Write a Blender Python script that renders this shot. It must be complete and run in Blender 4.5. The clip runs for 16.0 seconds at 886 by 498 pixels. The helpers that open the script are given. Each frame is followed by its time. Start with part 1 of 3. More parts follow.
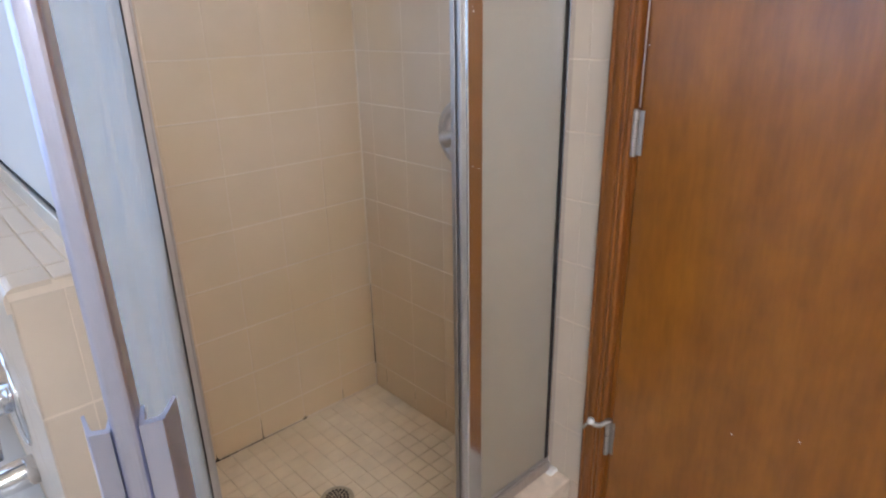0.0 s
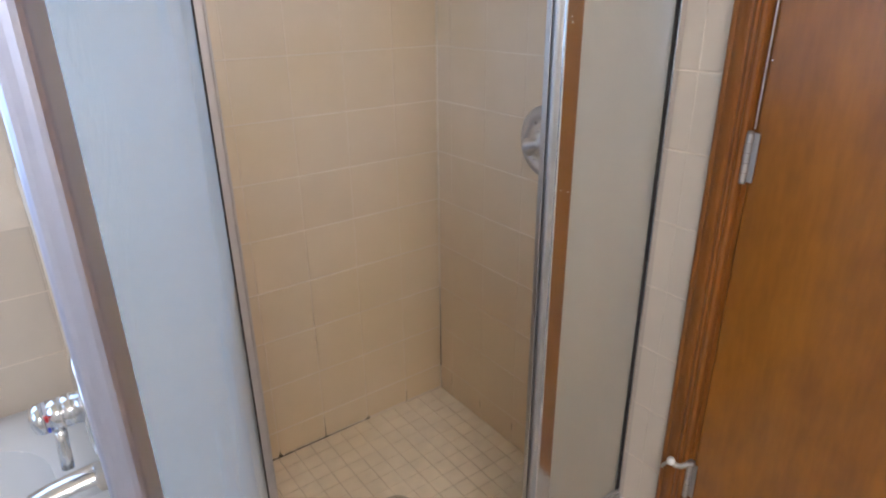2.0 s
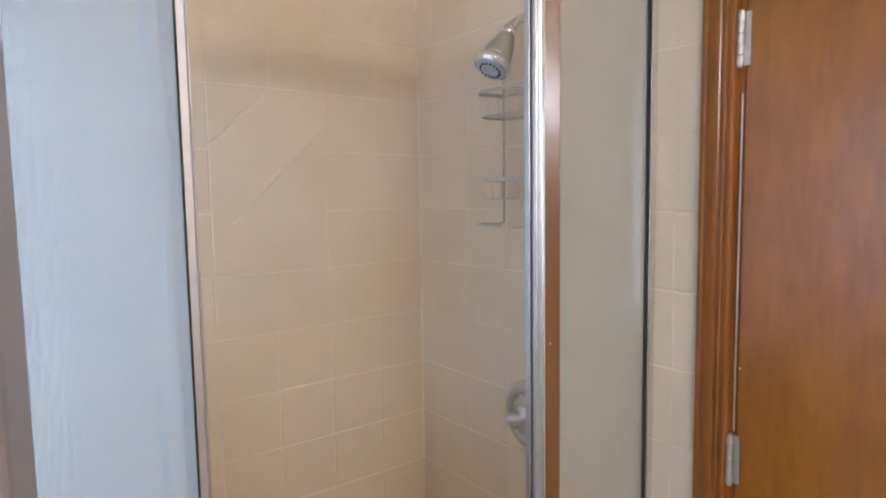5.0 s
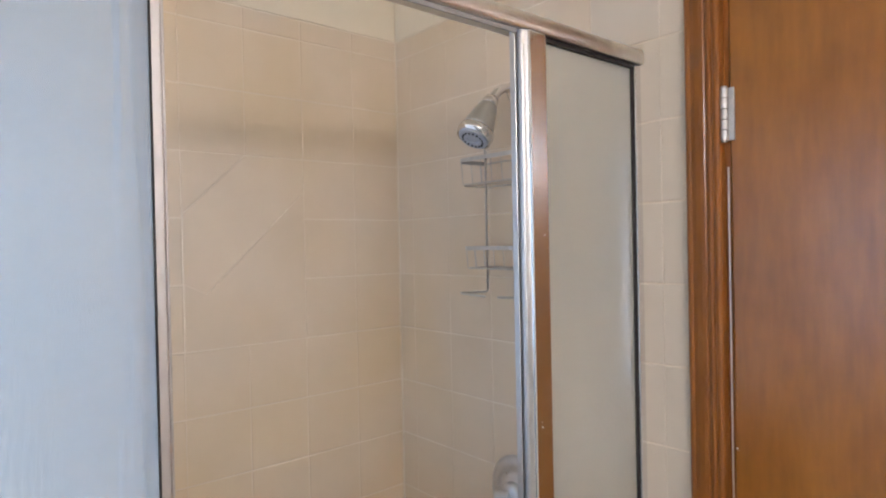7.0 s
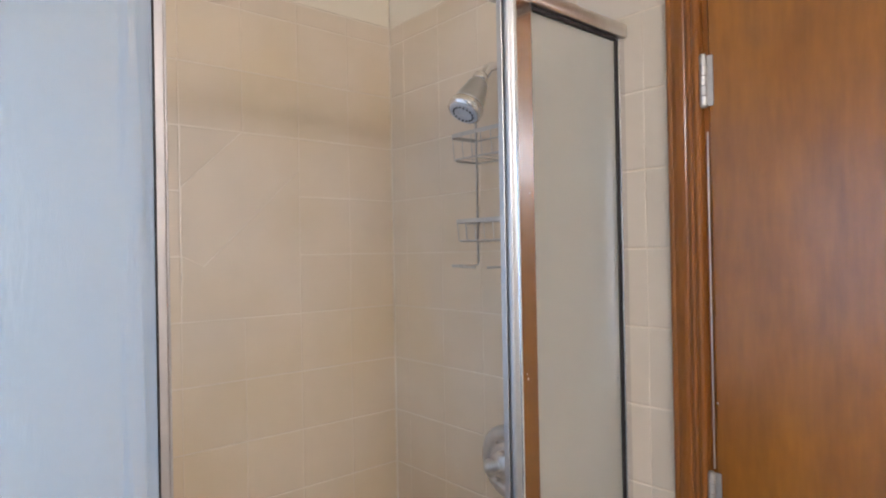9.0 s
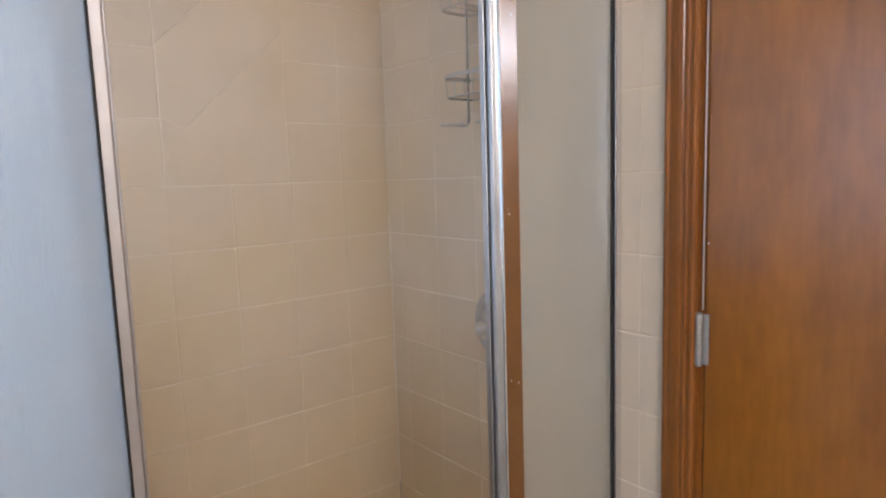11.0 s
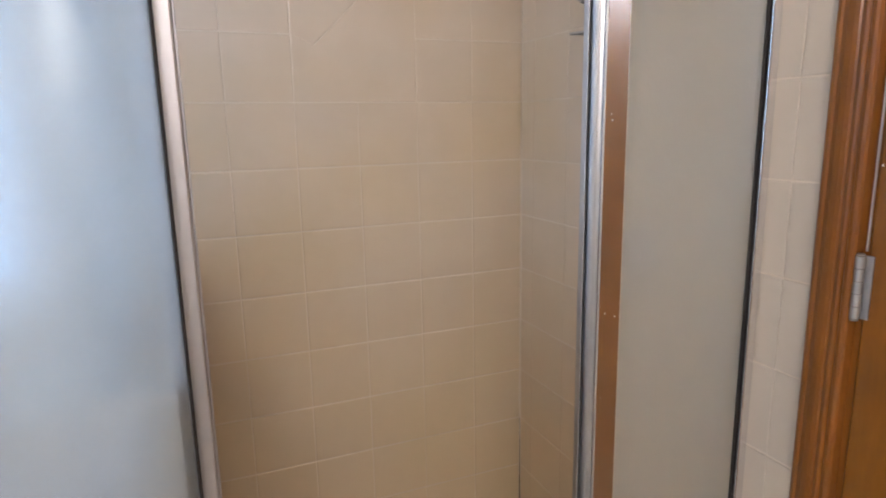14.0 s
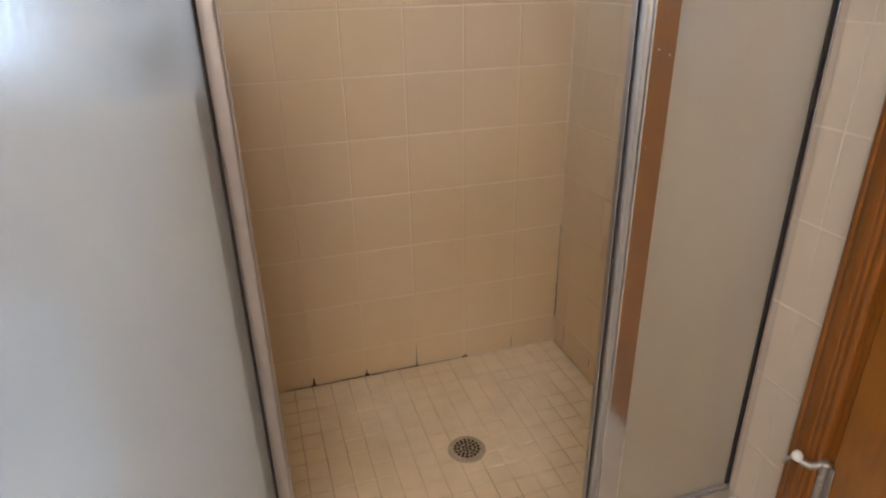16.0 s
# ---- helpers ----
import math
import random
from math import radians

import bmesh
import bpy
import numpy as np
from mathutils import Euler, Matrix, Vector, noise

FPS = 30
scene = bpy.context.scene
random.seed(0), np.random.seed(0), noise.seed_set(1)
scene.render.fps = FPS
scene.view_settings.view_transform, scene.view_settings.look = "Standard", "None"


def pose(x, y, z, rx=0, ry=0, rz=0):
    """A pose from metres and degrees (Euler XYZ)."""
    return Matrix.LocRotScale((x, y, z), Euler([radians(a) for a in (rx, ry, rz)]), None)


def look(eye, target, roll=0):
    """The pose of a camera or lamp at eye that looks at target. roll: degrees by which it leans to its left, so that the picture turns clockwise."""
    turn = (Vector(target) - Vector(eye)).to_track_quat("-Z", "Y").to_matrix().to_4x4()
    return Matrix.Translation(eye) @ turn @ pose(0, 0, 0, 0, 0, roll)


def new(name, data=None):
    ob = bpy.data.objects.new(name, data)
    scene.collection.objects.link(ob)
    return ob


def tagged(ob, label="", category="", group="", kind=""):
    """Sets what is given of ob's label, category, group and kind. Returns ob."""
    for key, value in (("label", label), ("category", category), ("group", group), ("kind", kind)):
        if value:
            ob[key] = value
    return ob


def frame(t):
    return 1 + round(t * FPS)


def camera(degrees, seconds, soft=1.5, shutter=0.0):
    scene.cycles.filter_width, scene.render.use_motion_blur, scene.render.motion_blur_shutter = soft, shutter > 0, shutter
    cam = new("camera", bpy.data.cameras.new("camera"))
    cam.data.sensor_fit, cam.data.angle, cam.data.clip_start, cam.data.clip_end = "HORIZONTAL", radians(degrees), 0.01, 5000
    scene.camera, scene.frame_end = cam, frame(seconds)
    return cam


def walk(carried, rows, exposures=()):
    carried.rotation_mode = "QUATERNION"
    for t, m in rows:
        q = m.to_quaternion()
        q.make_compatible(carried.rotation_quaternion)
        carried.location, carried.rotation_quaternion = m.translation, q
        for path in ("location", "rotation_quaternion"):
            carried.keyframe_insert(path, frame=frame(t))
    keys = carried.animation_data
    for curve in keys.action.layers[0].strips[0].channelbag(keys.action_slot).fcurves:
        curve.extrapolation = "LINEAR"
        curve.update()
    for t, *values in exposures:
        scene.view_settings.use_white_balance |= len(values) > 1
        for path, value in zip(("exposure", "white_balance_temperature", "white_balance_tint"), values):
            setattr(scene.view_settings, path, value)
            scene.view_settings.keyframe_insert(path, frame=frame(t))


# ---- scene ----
cam = camera(71.46, 16.0, soft=2.1)
PATH = [
    (0, (-1.1263, -0.7401, 1.2689), (0.1429, 0.6354, 0.5638), -1.14),
    (0.5, (-1.1257, -0.7067, 1.2453), (0.0692, 0.7436, 0.5604), -0.58),
    (1, (-1.0973, -0.6981, 1.2567), (0.0381, 0.7935, 0.5594), -0.60),
    (1.5, (-1.0673, -0.6821, 1.2931), (0.0167, 0.8274, 0.5541), -0.97),
    (2, (-1.0750, -0.6462, 1.3219), (0.0113, 0.8462, 0.5518), -0.65),
    (2.5, (-1.0943, -0.6233, 1.3521), (-0.0078, 0.8608, 0.5666), -0.45),
    (3, (-1.0656, -0.6603, 1.4010), (-0.0251, 0.9030, 0.7129), -1.74),
    (3.5, (-1.0530, -0.6600, 1.4390), (0.0135, 0.9342, 0.8722), -2.13),
    (4, (-1.0419, -0.6689, 1.4839), (0.0518, 0.9514, 1.0616), -1.89),
    (4.5, (-1.0512, -0.6433, 1.4953), (0.1221, 0.9532, 1.2222), -1.26),
    (5, (-1.0648, -0.6310, 1.5276), (0.1561, 0.9428, 1.3476), -0.89),
    (5.2, (-1.0638, -0.6270, 1.5326), (0.1697, 0.9410, 1.3920), -1.00),
    (7.3, (-1.0538, -0.5852, 1.5723), (0.2441, 0.9364, 1.5610), -1.13),
    (7.5, (-1.0580, -0.5901, 1.5644), (0.2421, 0.9296, 1.5608), -1.10),
    (8, (-1.0685, -0.6025, 1.5446), (0.2353, 0.9140, 1.5599), -1.04),
    (8.2, (-1.0705, -0.6045, 1.5366), (0.2324, 0.9128, 1.5548), -1.05),
    (10.3, (-1.0507, -0.6484, 1.3843), (0.2254, 0.8891, 1.2968), -1.35),
    (10.5, (-1.0447, -0.6484, 1.3723), (0.2234, 0.8906, 1.2195), -1.46),
    (11, (-1.0018, -0.6315, 1.3401), (0.2470, 0.9126, 1.1031), -1.84),
    (11.5, (-0.9103, -0.5679, 1.3110), (0.3209, 0.9774, 1.0011), -2.06),
    (12, (-0.8829, -0.5597, 1.3024), (0.3385, 0.9874, 0.9636), -1.93),
    (12.5, (-0.8751, -0.5760, 1.3296), (0.2738, 1.0161, 0.9481), -1.80),
    (13, (-0.8718, -0.6076, 1.3238), (0.0346, 1.1398, 0.9699), -1.75),
    (13.5, (-0.8509, -0.6315, 1.3028), (-0.0596, 1.1733, 0.9618), -1.33),
    (14, (-0.8471, -0.6434, 1.2724), (-0.1056, 1.1729, 0.8832), -1.10),
    (14.5, (-0.8463, -0.6476, 1.2510), (-0.1418, 1.1667, 0.7904), -1.01),
    (15, (-0.8364, -0.6531, 1.2034), (-0.1957, 1.1583, 0.6481), -0.99),
    (15.5, (-0.8284, -0.6547, 1.1476), (-0.2420, 1.1313, 0.4647), -1.03),
    (16, (-0.8275, -0.6521, 1.1019), (-0.2899, 1.0908, 0.2815), -1.03),
]
walk(cam, [(t, look(eye, target, roll)) for t, eye, target, roll in PATH],
     [(0, -0.08, 5520, 17.5), (1.5, -0.08, 5420, 15.5), (2.5, -0.06, 5620, 17), (3.5, -0.04, 5600, 15), (5, -0.07, 5620, 14.5), (8.2, -0.09, 5620, 15), (10.5, -0.11, 5550, 14.5), (11.5, -0.13, 5830, 18), (12.5, -0.13, 5850, 18), (13.5, -0.13, 5700, 17), (14.5, -0.15, 5720, 17.5), (16, -0.17, 6350, 19.5)])

# ---- light ----
world = bpy.data.worlds.new("world")
scene.world = world
world.use_nodes = True
wn = world.node_tree.nodes
sky = wn.new("ShaderNodeTexSky")
sky.sky_type = 'NISHITA'
sky.sun_disc = False
sky.sun_elevation, sky.sun_rotation = radians(48), radians(200)
wn["Background"].inputs["Strength"].default_value = 0.1
world.node_tree.links.new(sky.outputs["Color"], wn["Background"].inputs["Color"])

sun = new("sun", bpy.data.lights.new("sun", 'SUN'))
sun.data.energy, sun.data.angle, sun.data.color = 2.5, radians(0.5), (1.0, 0.95, 0.88)
sun.matrix_world = look((0, 0, 6), (0.9, 2.2, 0))


def window_light(name, m, w, h, watts, color):
    data = bpy.data.lights.new(name, 'AREA')
    data.shape, data.size, data.size_y, data.energy, data.color = 'RECTANGLE', w, h, watts, color
    ob = new(name, data)
    ob.matrix_world = m
    return ob


# sky light entering by the tub window and by the window at the tub's foot
window_light("tub_window_light", look((-1.64, 0.915, 1.40), (-1.64, -1.0, 1.2)), 0.86, 0.98, 8.5, (0.59, 0.785, 1.0))
window_light("side_window_light", look((-2.63, 0.26, 1.47), (0.0, 0.26, 1.35)), 0.86, 1.0, 10, (0.59, 0.785, 1.0))


# ---- materials ----
def mat(name, color, rough=0.5, metal=0.0, spread=0.08, scale=6.0, bump=0.0, bump_scale=60.0, vary=0.0, spec=0.5,
        second=None, second_scale=1.6, second_amount=0.0, coat=0.0, stretch=None):
    """A surface with a fine and a coarse variation of colour, a relief, and a shift from piece to piece."""
    m = bpy.data.materials.new(name)
    m.use_nodes = True
    n, l = m.node_tree.nodes, m.node_tree.links
    b = n["Principled BSDF"]
    b.inputs["Roughness"].default_value = rough
    b.inputs["Metallic"].default_value = metal
    b.inputs["Specular IOR Level"].default_value = spec
    b.inputs["Coat Weight"].default_value = coat
    b.inputs["Coat Roughness"].default_value = 0.12
    geo = n.new("ShaderNodeNewGeometry")
    vec = geo.outputs["Position"]
    if stretch:
        mp = n.new("ShaderNodeMapping")
        mp.inputs["Scale"].default_value = stretch
        l.new(vec, mp.inputs["Vector"])
        vec = mp.outputs["Vector"]

    def tex(size, detail=4.0):
        t = n.new("ShaderNodeTexNoise")
        t.inputs["Scale"].default_value, t.inputs["Detail"].default_value = size, detail
        l.new(vec, t.inputs["Vector"])
        return t.outputs["Fac"]

    def mixed(fac, a, c):
        x = n.new("ShaderNodeMix")
        x.data_type = 'RGBA'
        l.new(fac, x.inputs[0])
        for sock, v in ((x.inputs[6], a), (x.inputs[7], c)):
            if isinstance(v, tuple):
                sock.default_value = (*v, 1)
            else:
                l.new(v, sock)
        return x.outputs[2]

    def ramp(fac, a, c):
        r = n.new("ShaderNodeMapRange")
        r.inputs["From Min"].default_value, r.inputs["From Max"].default_value = a, c
        l.new(fac, r.inputs["Value"])
        return r.outputs["Result"]

    dark = tuple(v * (1 - spread) for v in color)
    light = tuple(min(1.0, v * (1 + spread)) for v in color)
    col = mixed(ramp(tex(scale), 0.3, 0.7), dark, light)
    if second:
        s = n.new("ShaderNodeMath")
        s.operation = 'MULTIPLY'
        s.inputs[1].default_value = second_amount
        l.new(ramp(tex(second_scale, 6.0), 0.42, 0.66), s.inputs[0])
        col = mixed(s.outputs[0], col, second)
    if vary:
        info = n.new("ShaderNodeObjectInfo")
        hsv = n.new("ShaderNodeHueSaturation")
        l.new(col, hsv.inputs["Color"])
        r = n.new("ShaderNodeMapRange")
        r.inputs["To Min"].default_value, r.inputs["To Max"].default_value = 1 - vary, 1 + vary
        l.new(info.outputs["Random"], r.inputs["Value"])
        l.new(r.outputs["Result"], hsv.inputs["Value"])
        col = hsv.outputs["Color"]
    l.new(col, b.inputs["Base Color"])
    rr = n.new("ShaderNodeMapRange")
    rr.inputs["To Min"].default_value, rr.inputs["To Max"].default_value = rough * 0.92, min(1.0, rough * 1.10)
    l.new(tex(scale * 2.3), rr.inputs["Value"])
    l.new(rr.outputs["Result"], b.inputs["Roughness"])
    if bump:
        bp = n.new("ShaderNodeBump")
        bp.inputs["Strength"].default_value, bp.inputs["Distance"].default_value = bump, 0.002
        l.new(tex(bump_scale), bp.inputs["Height"])
        l.new(bp.outputs["Normal"], b.inputs["Normal"])
    return m


# cooler outside, warmer in the shower: difference of light put into one tile's colour
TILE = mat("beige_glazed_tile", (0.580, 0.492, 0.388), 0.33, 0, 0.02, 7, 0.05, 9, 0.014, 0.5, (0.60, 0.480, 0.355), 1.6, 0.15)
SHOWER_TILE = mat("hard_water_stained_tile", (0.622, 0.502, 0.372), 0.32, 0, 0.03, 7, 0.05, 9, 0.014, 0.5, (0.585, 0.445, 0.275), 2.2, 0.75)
GROUT = mat("pale_grout", (0.72, 0.62, 0.50), 0.8, 0, 0.05, 14, 0.3, 220, 0.0, 0.3, (0.60, 0.485, 0.345), 2.2, 0.85)
MOSAIC = mat("beige_floor_mosaic", (0.77, 0.645, 0.465), 0.4, 0, 0.06, 20, 0.15, 60, 0.02, 0.5, (0.66, 0.51, 0.30), 3.0, 0.5)
FLOOR_GROUT = mat("stained_floor_grout", (0.66, 0.53, 0.36), 0.9, 0, 0.12, 18, 0.4, 220, 0.0, 0.3, (0.24, 0.16, 0.08), 6.0, 0.85)
MILDEW = mat("black_mildew", (0.055, 0.036, 0.020), 0.9, 0, 0.4, 60, 0.4, 200)
PAINT = mat("cream_wall_paint", (0.68, 0.585, 0.435), 0.6, 0, 0.02, 4, 0.15, 260)
ROOM_PAINT = mat("pale_room_paint", (0.80, 0.77, 0.70), 0.6, 0, 0.02, 4, 0.15, 260)
CHROME = mat("polished_aluminium", (0.80, 0.79, 0.80), 0.12, 1, 0.03, 30, 0.04, 180)
VALVE = mat("soap_dulled_chrome", (0.56, 0.55, 0.54), 0.38, 0.8, 0.06, 30, 0.05, 120)
DULL = mat("brushed_aluminium", (0.71, 0.68, 0.63), 0.34, 1, 0.05, 40, 0.06, 300)
# the metal's base colour carries the blue window reflection
STILE = mat("bluish_anodised_aluminium", (0.60, 0.64, 0.83), 0.34, 1.0, 0.02, 5)
JAMB = mat("satin_aluminium", (0.53, 0.50, 0.485), 0.48, 1.0, 0.05, 40)
STRIKE = mat("pale_satin_aluminium", (0.50, 0.49, 0.485), 0.40, 1.0, 0.05, 40)
CADDY = mat("tarnished_wire", (0.48, 0.445, 0.405), 0.42, 0.55, 0.10, 60, 0.1, 200)
STEEL = mat("satin_hinge_steel", (0.47, 0.445, 0.415), 0.46, 1, 0.08, 60, 0.1, 200)
VINYL = mat("dark_vinyl_gasket", (0.032, 0.027, 0.024), 0.75, 0, 0.1, 40, spec=0.15)
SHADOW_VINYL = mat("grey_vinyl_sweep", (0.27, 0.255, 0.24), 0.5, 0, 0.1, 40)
ACRYLIC = mat("white_tub_enamel", (0.62, 0.61, 0.59), 0.15, 0, 0.01, 3)
PLASTIC = mat("grey_plastic", (0.42, 0.42, 0.44), 0.4, 0, 0.05, 40)
RUBBER = mat("white_rubber_tip", (0.80, 0.78, 0.74), 0.6, 0, 0.03, 80)
RED = mat("red_ring", (0.55, 0.04, 0.04), 0.4)
BLUE = mat("blue_ring", (0.05, 0.08, 0.5), 0.4)
FITTING = mat("polished_chrome", (0.74, 0.74, 0.75), 0.16, 1, 0.03, 30, 0.03, 120)
CAULK = mat("cream_caulk", (0.70, 0.59, 0.47), 0.6, 0, 0.08, 40, 0.3, 120)
HALL_FLOOR = mat("pale_floor_sheet", (0.40, 0.36, 0.30), 0.4, 0, 0.08, 12, 0.1, 80)
WHITE = mat("white_window_paint", (0.80, 0.80, 0.78), 0.4, 0, 0.02, 8)


def add_stain_and_warmth(m, color, z_low, z_high, amount):
    """A mineral stain of even lightness, strongest at the foot of the wall, with an uneven upper edge; its yellow also
    holds warm light bounced inside the shower.
    """
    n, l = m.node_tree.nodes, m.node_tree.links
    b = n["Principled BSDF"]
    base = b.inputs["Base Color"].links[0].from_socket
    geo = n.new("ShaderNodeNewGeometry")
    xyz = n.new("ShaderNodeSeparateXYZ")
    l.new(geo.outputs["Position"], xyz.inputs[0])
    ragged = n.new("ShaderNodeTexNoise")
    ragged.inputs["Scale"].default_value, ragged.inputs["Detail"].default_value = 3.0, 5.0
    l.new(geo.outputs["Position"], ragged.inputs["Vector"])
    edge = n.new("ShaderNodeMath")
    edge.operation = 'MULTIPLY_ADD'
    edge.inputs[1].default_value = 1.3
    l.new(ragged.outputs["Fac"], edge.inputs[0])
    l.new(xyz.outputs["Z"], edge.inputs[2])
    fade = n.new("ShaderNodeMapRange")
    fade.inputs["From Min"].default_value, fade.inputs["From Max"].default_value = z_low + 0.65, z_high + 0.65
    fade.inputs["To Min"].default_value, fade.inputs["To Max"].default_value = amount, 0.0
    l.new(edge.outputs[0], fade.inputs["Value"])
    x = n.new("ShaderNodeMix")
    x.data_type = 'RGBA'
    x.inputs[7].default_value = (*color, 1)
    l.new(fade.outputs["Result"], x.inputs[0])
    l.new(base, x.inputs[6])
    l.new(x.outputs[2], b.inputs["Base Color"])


add_stain_and_warmth(SHOWER_TILE, (0.635, 0.480, 0.280), 0.0, 1.4, 0.85)


def wood(name, dark, light, rough, ring=9.0, coat=0.5):
    m = bpy.data.materials.new(name)
    m.use_nodes = True
    n, l = m.node_tree.nodes, m.node_tree.links
    b = n["Principled BSDF"]
    geo = n.new("ShaderNodeNewGeometry")
    mp = n.new("ShaderNodeMapping")
    mp.inputs["Scale"].default_value = (1.0, 1.0, 0.16)
    l.new(geo.outputs["Position"], mp.inputs["Vector"])
    fine = n.new("ShaderNodeTexNoise")
    fine.inputs["Scale"].default_value, fine.inputs["Detail"].default_value = 90.0, 6.0
    big = n.new("ShaderNodeTexNoise")
    big.inputs["Scale"].default_value, big.inputs["Detail"].default_value, big.inputs["Distortion"].default_value = ring, 4.0, 0.35
    blotch = n.new("ShaderNodeTexNoise")
    blotch.inputs["Scale"].default_value, blotch.inputs["Detail"].default_value = 15.0, 8.0
    mp2 = n.new("ShaderNodeMapping")
    mp2.inputs["Scale"].default_value = (1.0, 1.0, 0.75)
    l.new(geo.outputs["Position"], mp2.inputs["Vector"])
    l.new(mp2.outputs["Vector"], blotch.inputs["Vector"])
    for t in (fine, big):
        l.new(mp.outputs["Vector"], t.inputs["Vector"])
    half_big = n.new("ShaderNodeMath")
    half_big.operation = 'MULTIPLY'
    half_big.inputs[1].default_value = 0.32
    l.new(big.outputs["Fac"], half_big.inputs[0])
    add = n.new("ShaderNodeMath")
    add.operation = 'MULTIPLY_ADD'
    add.inputs[1].default_value = 0.28
    l.new(fine.outputs["Fac"], add.inputs[0])
    l.new(half_big.outputs[0], add.inputs[2])
    add2 = n.new("ShaderNodeMath")
    add2.operation = 'MULTIPLY_ADD'
    add2.inputs[1].default_value = 0.38
    l.new(blotch.outputs["Fac"], add2.inputs[0])
    l.new(add.outputs[0], add2.inputs[2])
    r = n.new("ShaderNodeMapRange")
    r.inputs["From Min"].default_value, r.inputs["From Max"].default_value = 0.25, 0.72
    l.new(add2.outputs[0], r.inputs["Value"])
    mx = n.new("ShaderNodeMix")
    mx.data_type = 'RGBA'
    mx.inputs[6].default_value, mx.inputs[7].default_value = (*dark, 1), (*light, 1)
    l.new(r.outputs["Result"], mx.inputs[0])
    l.new(mx.outputs[2], b.inputs["Base Color"])
    b.inputs["Roughness"].default_value = rough
    b.inputs["Coat Weight"].default_value, b.inputs["Coat Roughness"].default_value = coat, 0.2
    b.inputs["Specular IOR Level"].default_value = 0.25
    bp = n.new("ShaderNodeBump")
    bp.inputs["Strength"].default_value, bp.inputs["Distance"].default_value = 0.12, 0.001
    l.new(fine.outputs["Fac"], bp.inputs["Height"])
    l.new(bp.outputs["Normal"], b.inputs["Normal"])
    return m


DOOR_WOOD = wood("orange_stained_veneer", (0.157, 0.0490, 0.0031), (0.302, 0.1095, 0.0066), 0.32, 15.0, 1.0)
DRAIN = mat("mineral_crusted_metal", (0.46, 0.38, 0.27), 0.5, 0.35, 0.15, 60, 0.3, 150)
CASING_WOOD = wood("orange_stained_casing", (0.160, 0.0475, 0.0048), (0.272, 0.0930, 0.0118), 0.30, 16.0)


def obscure_glass(name, tint, haze, clear, back=0.42, film_depth=0.006):
    """Pebbled obscure glass: part of the light goes through blurred, part is scattered."""
    m = bpy.data.materials.new(name)
    m.use_nodes = True
    n, l = m.node_tree.nodes, m.node_tree.links
    b = n["Principled BSDF"]
    b.inputs["Base Color"].default_value = (*tint, 1)
    b.inputs["Roughness"].default_value = 0.27
    b.inputs["Transmission Weight"].default_value = 1.0
    b.inputs["IOR"].default_value = 1.3
    tr = n.new("ShaderNodeBsdfTranslucent")
    tr.inputs["Color"].default_value = (*haze, 1)
    df = n.new("ShaderNodeBsdfDiffuse")
    df.inputs["Color"].default_value = (*haze, 1)
    m1, m2 = n.new("ShaderNodeMixShader"), n.new("ShaderNodeMixShader")
    m1.inputs[0].default_value, m2.inputs[0].default_value = back, clear
    l.new(tr.outputs[0], m1.inputs[1])
    l.new(df.outputs[0], m1.inputs[2])
    l.new(m1.outputs[0], m2.inputs[1])
    l.new(b.outputs[0], m2.inputs[2])
    l.new(m2.outputs[0], n["Material Output"].inputs["Surface"])
    t = n.new("ShaderNodeTexNoise")
    t.inputs["Scale"].default_value, t.inputs["Detail"].default_value = 110.0, 3.0
    geo = n.new("ShaderNodeNewGeometry")
    l.new(geo.outputs["Position"], t.inputs["Vector"])
    bp = n.new("ShaderNodeBump")
    bp.inputs["Strength"].default_value, bp.inputs["Distance"].default_value = 0.16, 0.002
    l.new(t.outputs["Fac"], bp.inputs["Height"])
    for s in (b, tr, df):
        l.new(bp.outputs["Normal"], s.inputs["Normal"])
    # soap film in soft upright streaks
    mp = n.new("ShaderNodeMapping")
    mp.inputs["Scale"].default_value = (1.0, 1.0, 0.4)
    film_noise = n.new("ShaderNodeTexNoise")
    film_noise.inputs["Scale"].default_value, film_noise.inputs["Detail"].default_value = 8.0, 2.0
    film = n.new("ShaderNodeMapRange")
    film.inputs["From Min"].default_value, film.inputs["From Max"].default_value = 0.36, 0.66
    film.inputs["To Min"].default_value, film.inputs["To Max"].default_value = clear - film_depth, clear + film_depth
    l.new(geo.outputs["Position"], mp.inputs["Vector"])
    l.new(mp.outputs["Vector"], film_noise.inputs["Vector"])
    l.new(film_noise.outputs["Fac"], film.inputs["Value"])
    l.new(film.outputs["Result"], m2.inputs[0])
    return m


FROST = obscure_glass("obscure_glass", (0.93, 0.935, 0.92), (0.83, 0.805, 0.72), 0.56, 0.34)
# same glass as FROST; blue of the window behind is put into its tint
DOOR_FROST = obscure_glass("bluish_obscure_glass", (0.88, 0.945, 0.955), (0.605, 0.645, 0.675), 0.70, 0.42, 0.020)
SIDE_FROST = obscure_glass("milky_obscure_glass", (0.94, 0.96, 0.97), (0.90, 0.92, 0.93), 0.25, 0.35)


# ---- mesh helpers ----
def mesh_of(name, bm, material, smooth=False):
    bmesh.ops.recalc_face_normals(bm, faces=bm.faces[:])
    me = bpy.data.meshes.new(name)
    bm.to_mesh(me)
    bm.free()
    me.materials.append(material)
    if smooth:
        me.polygons.foreach_set("use_smooth", [True] * len(me.polygons))
    return me


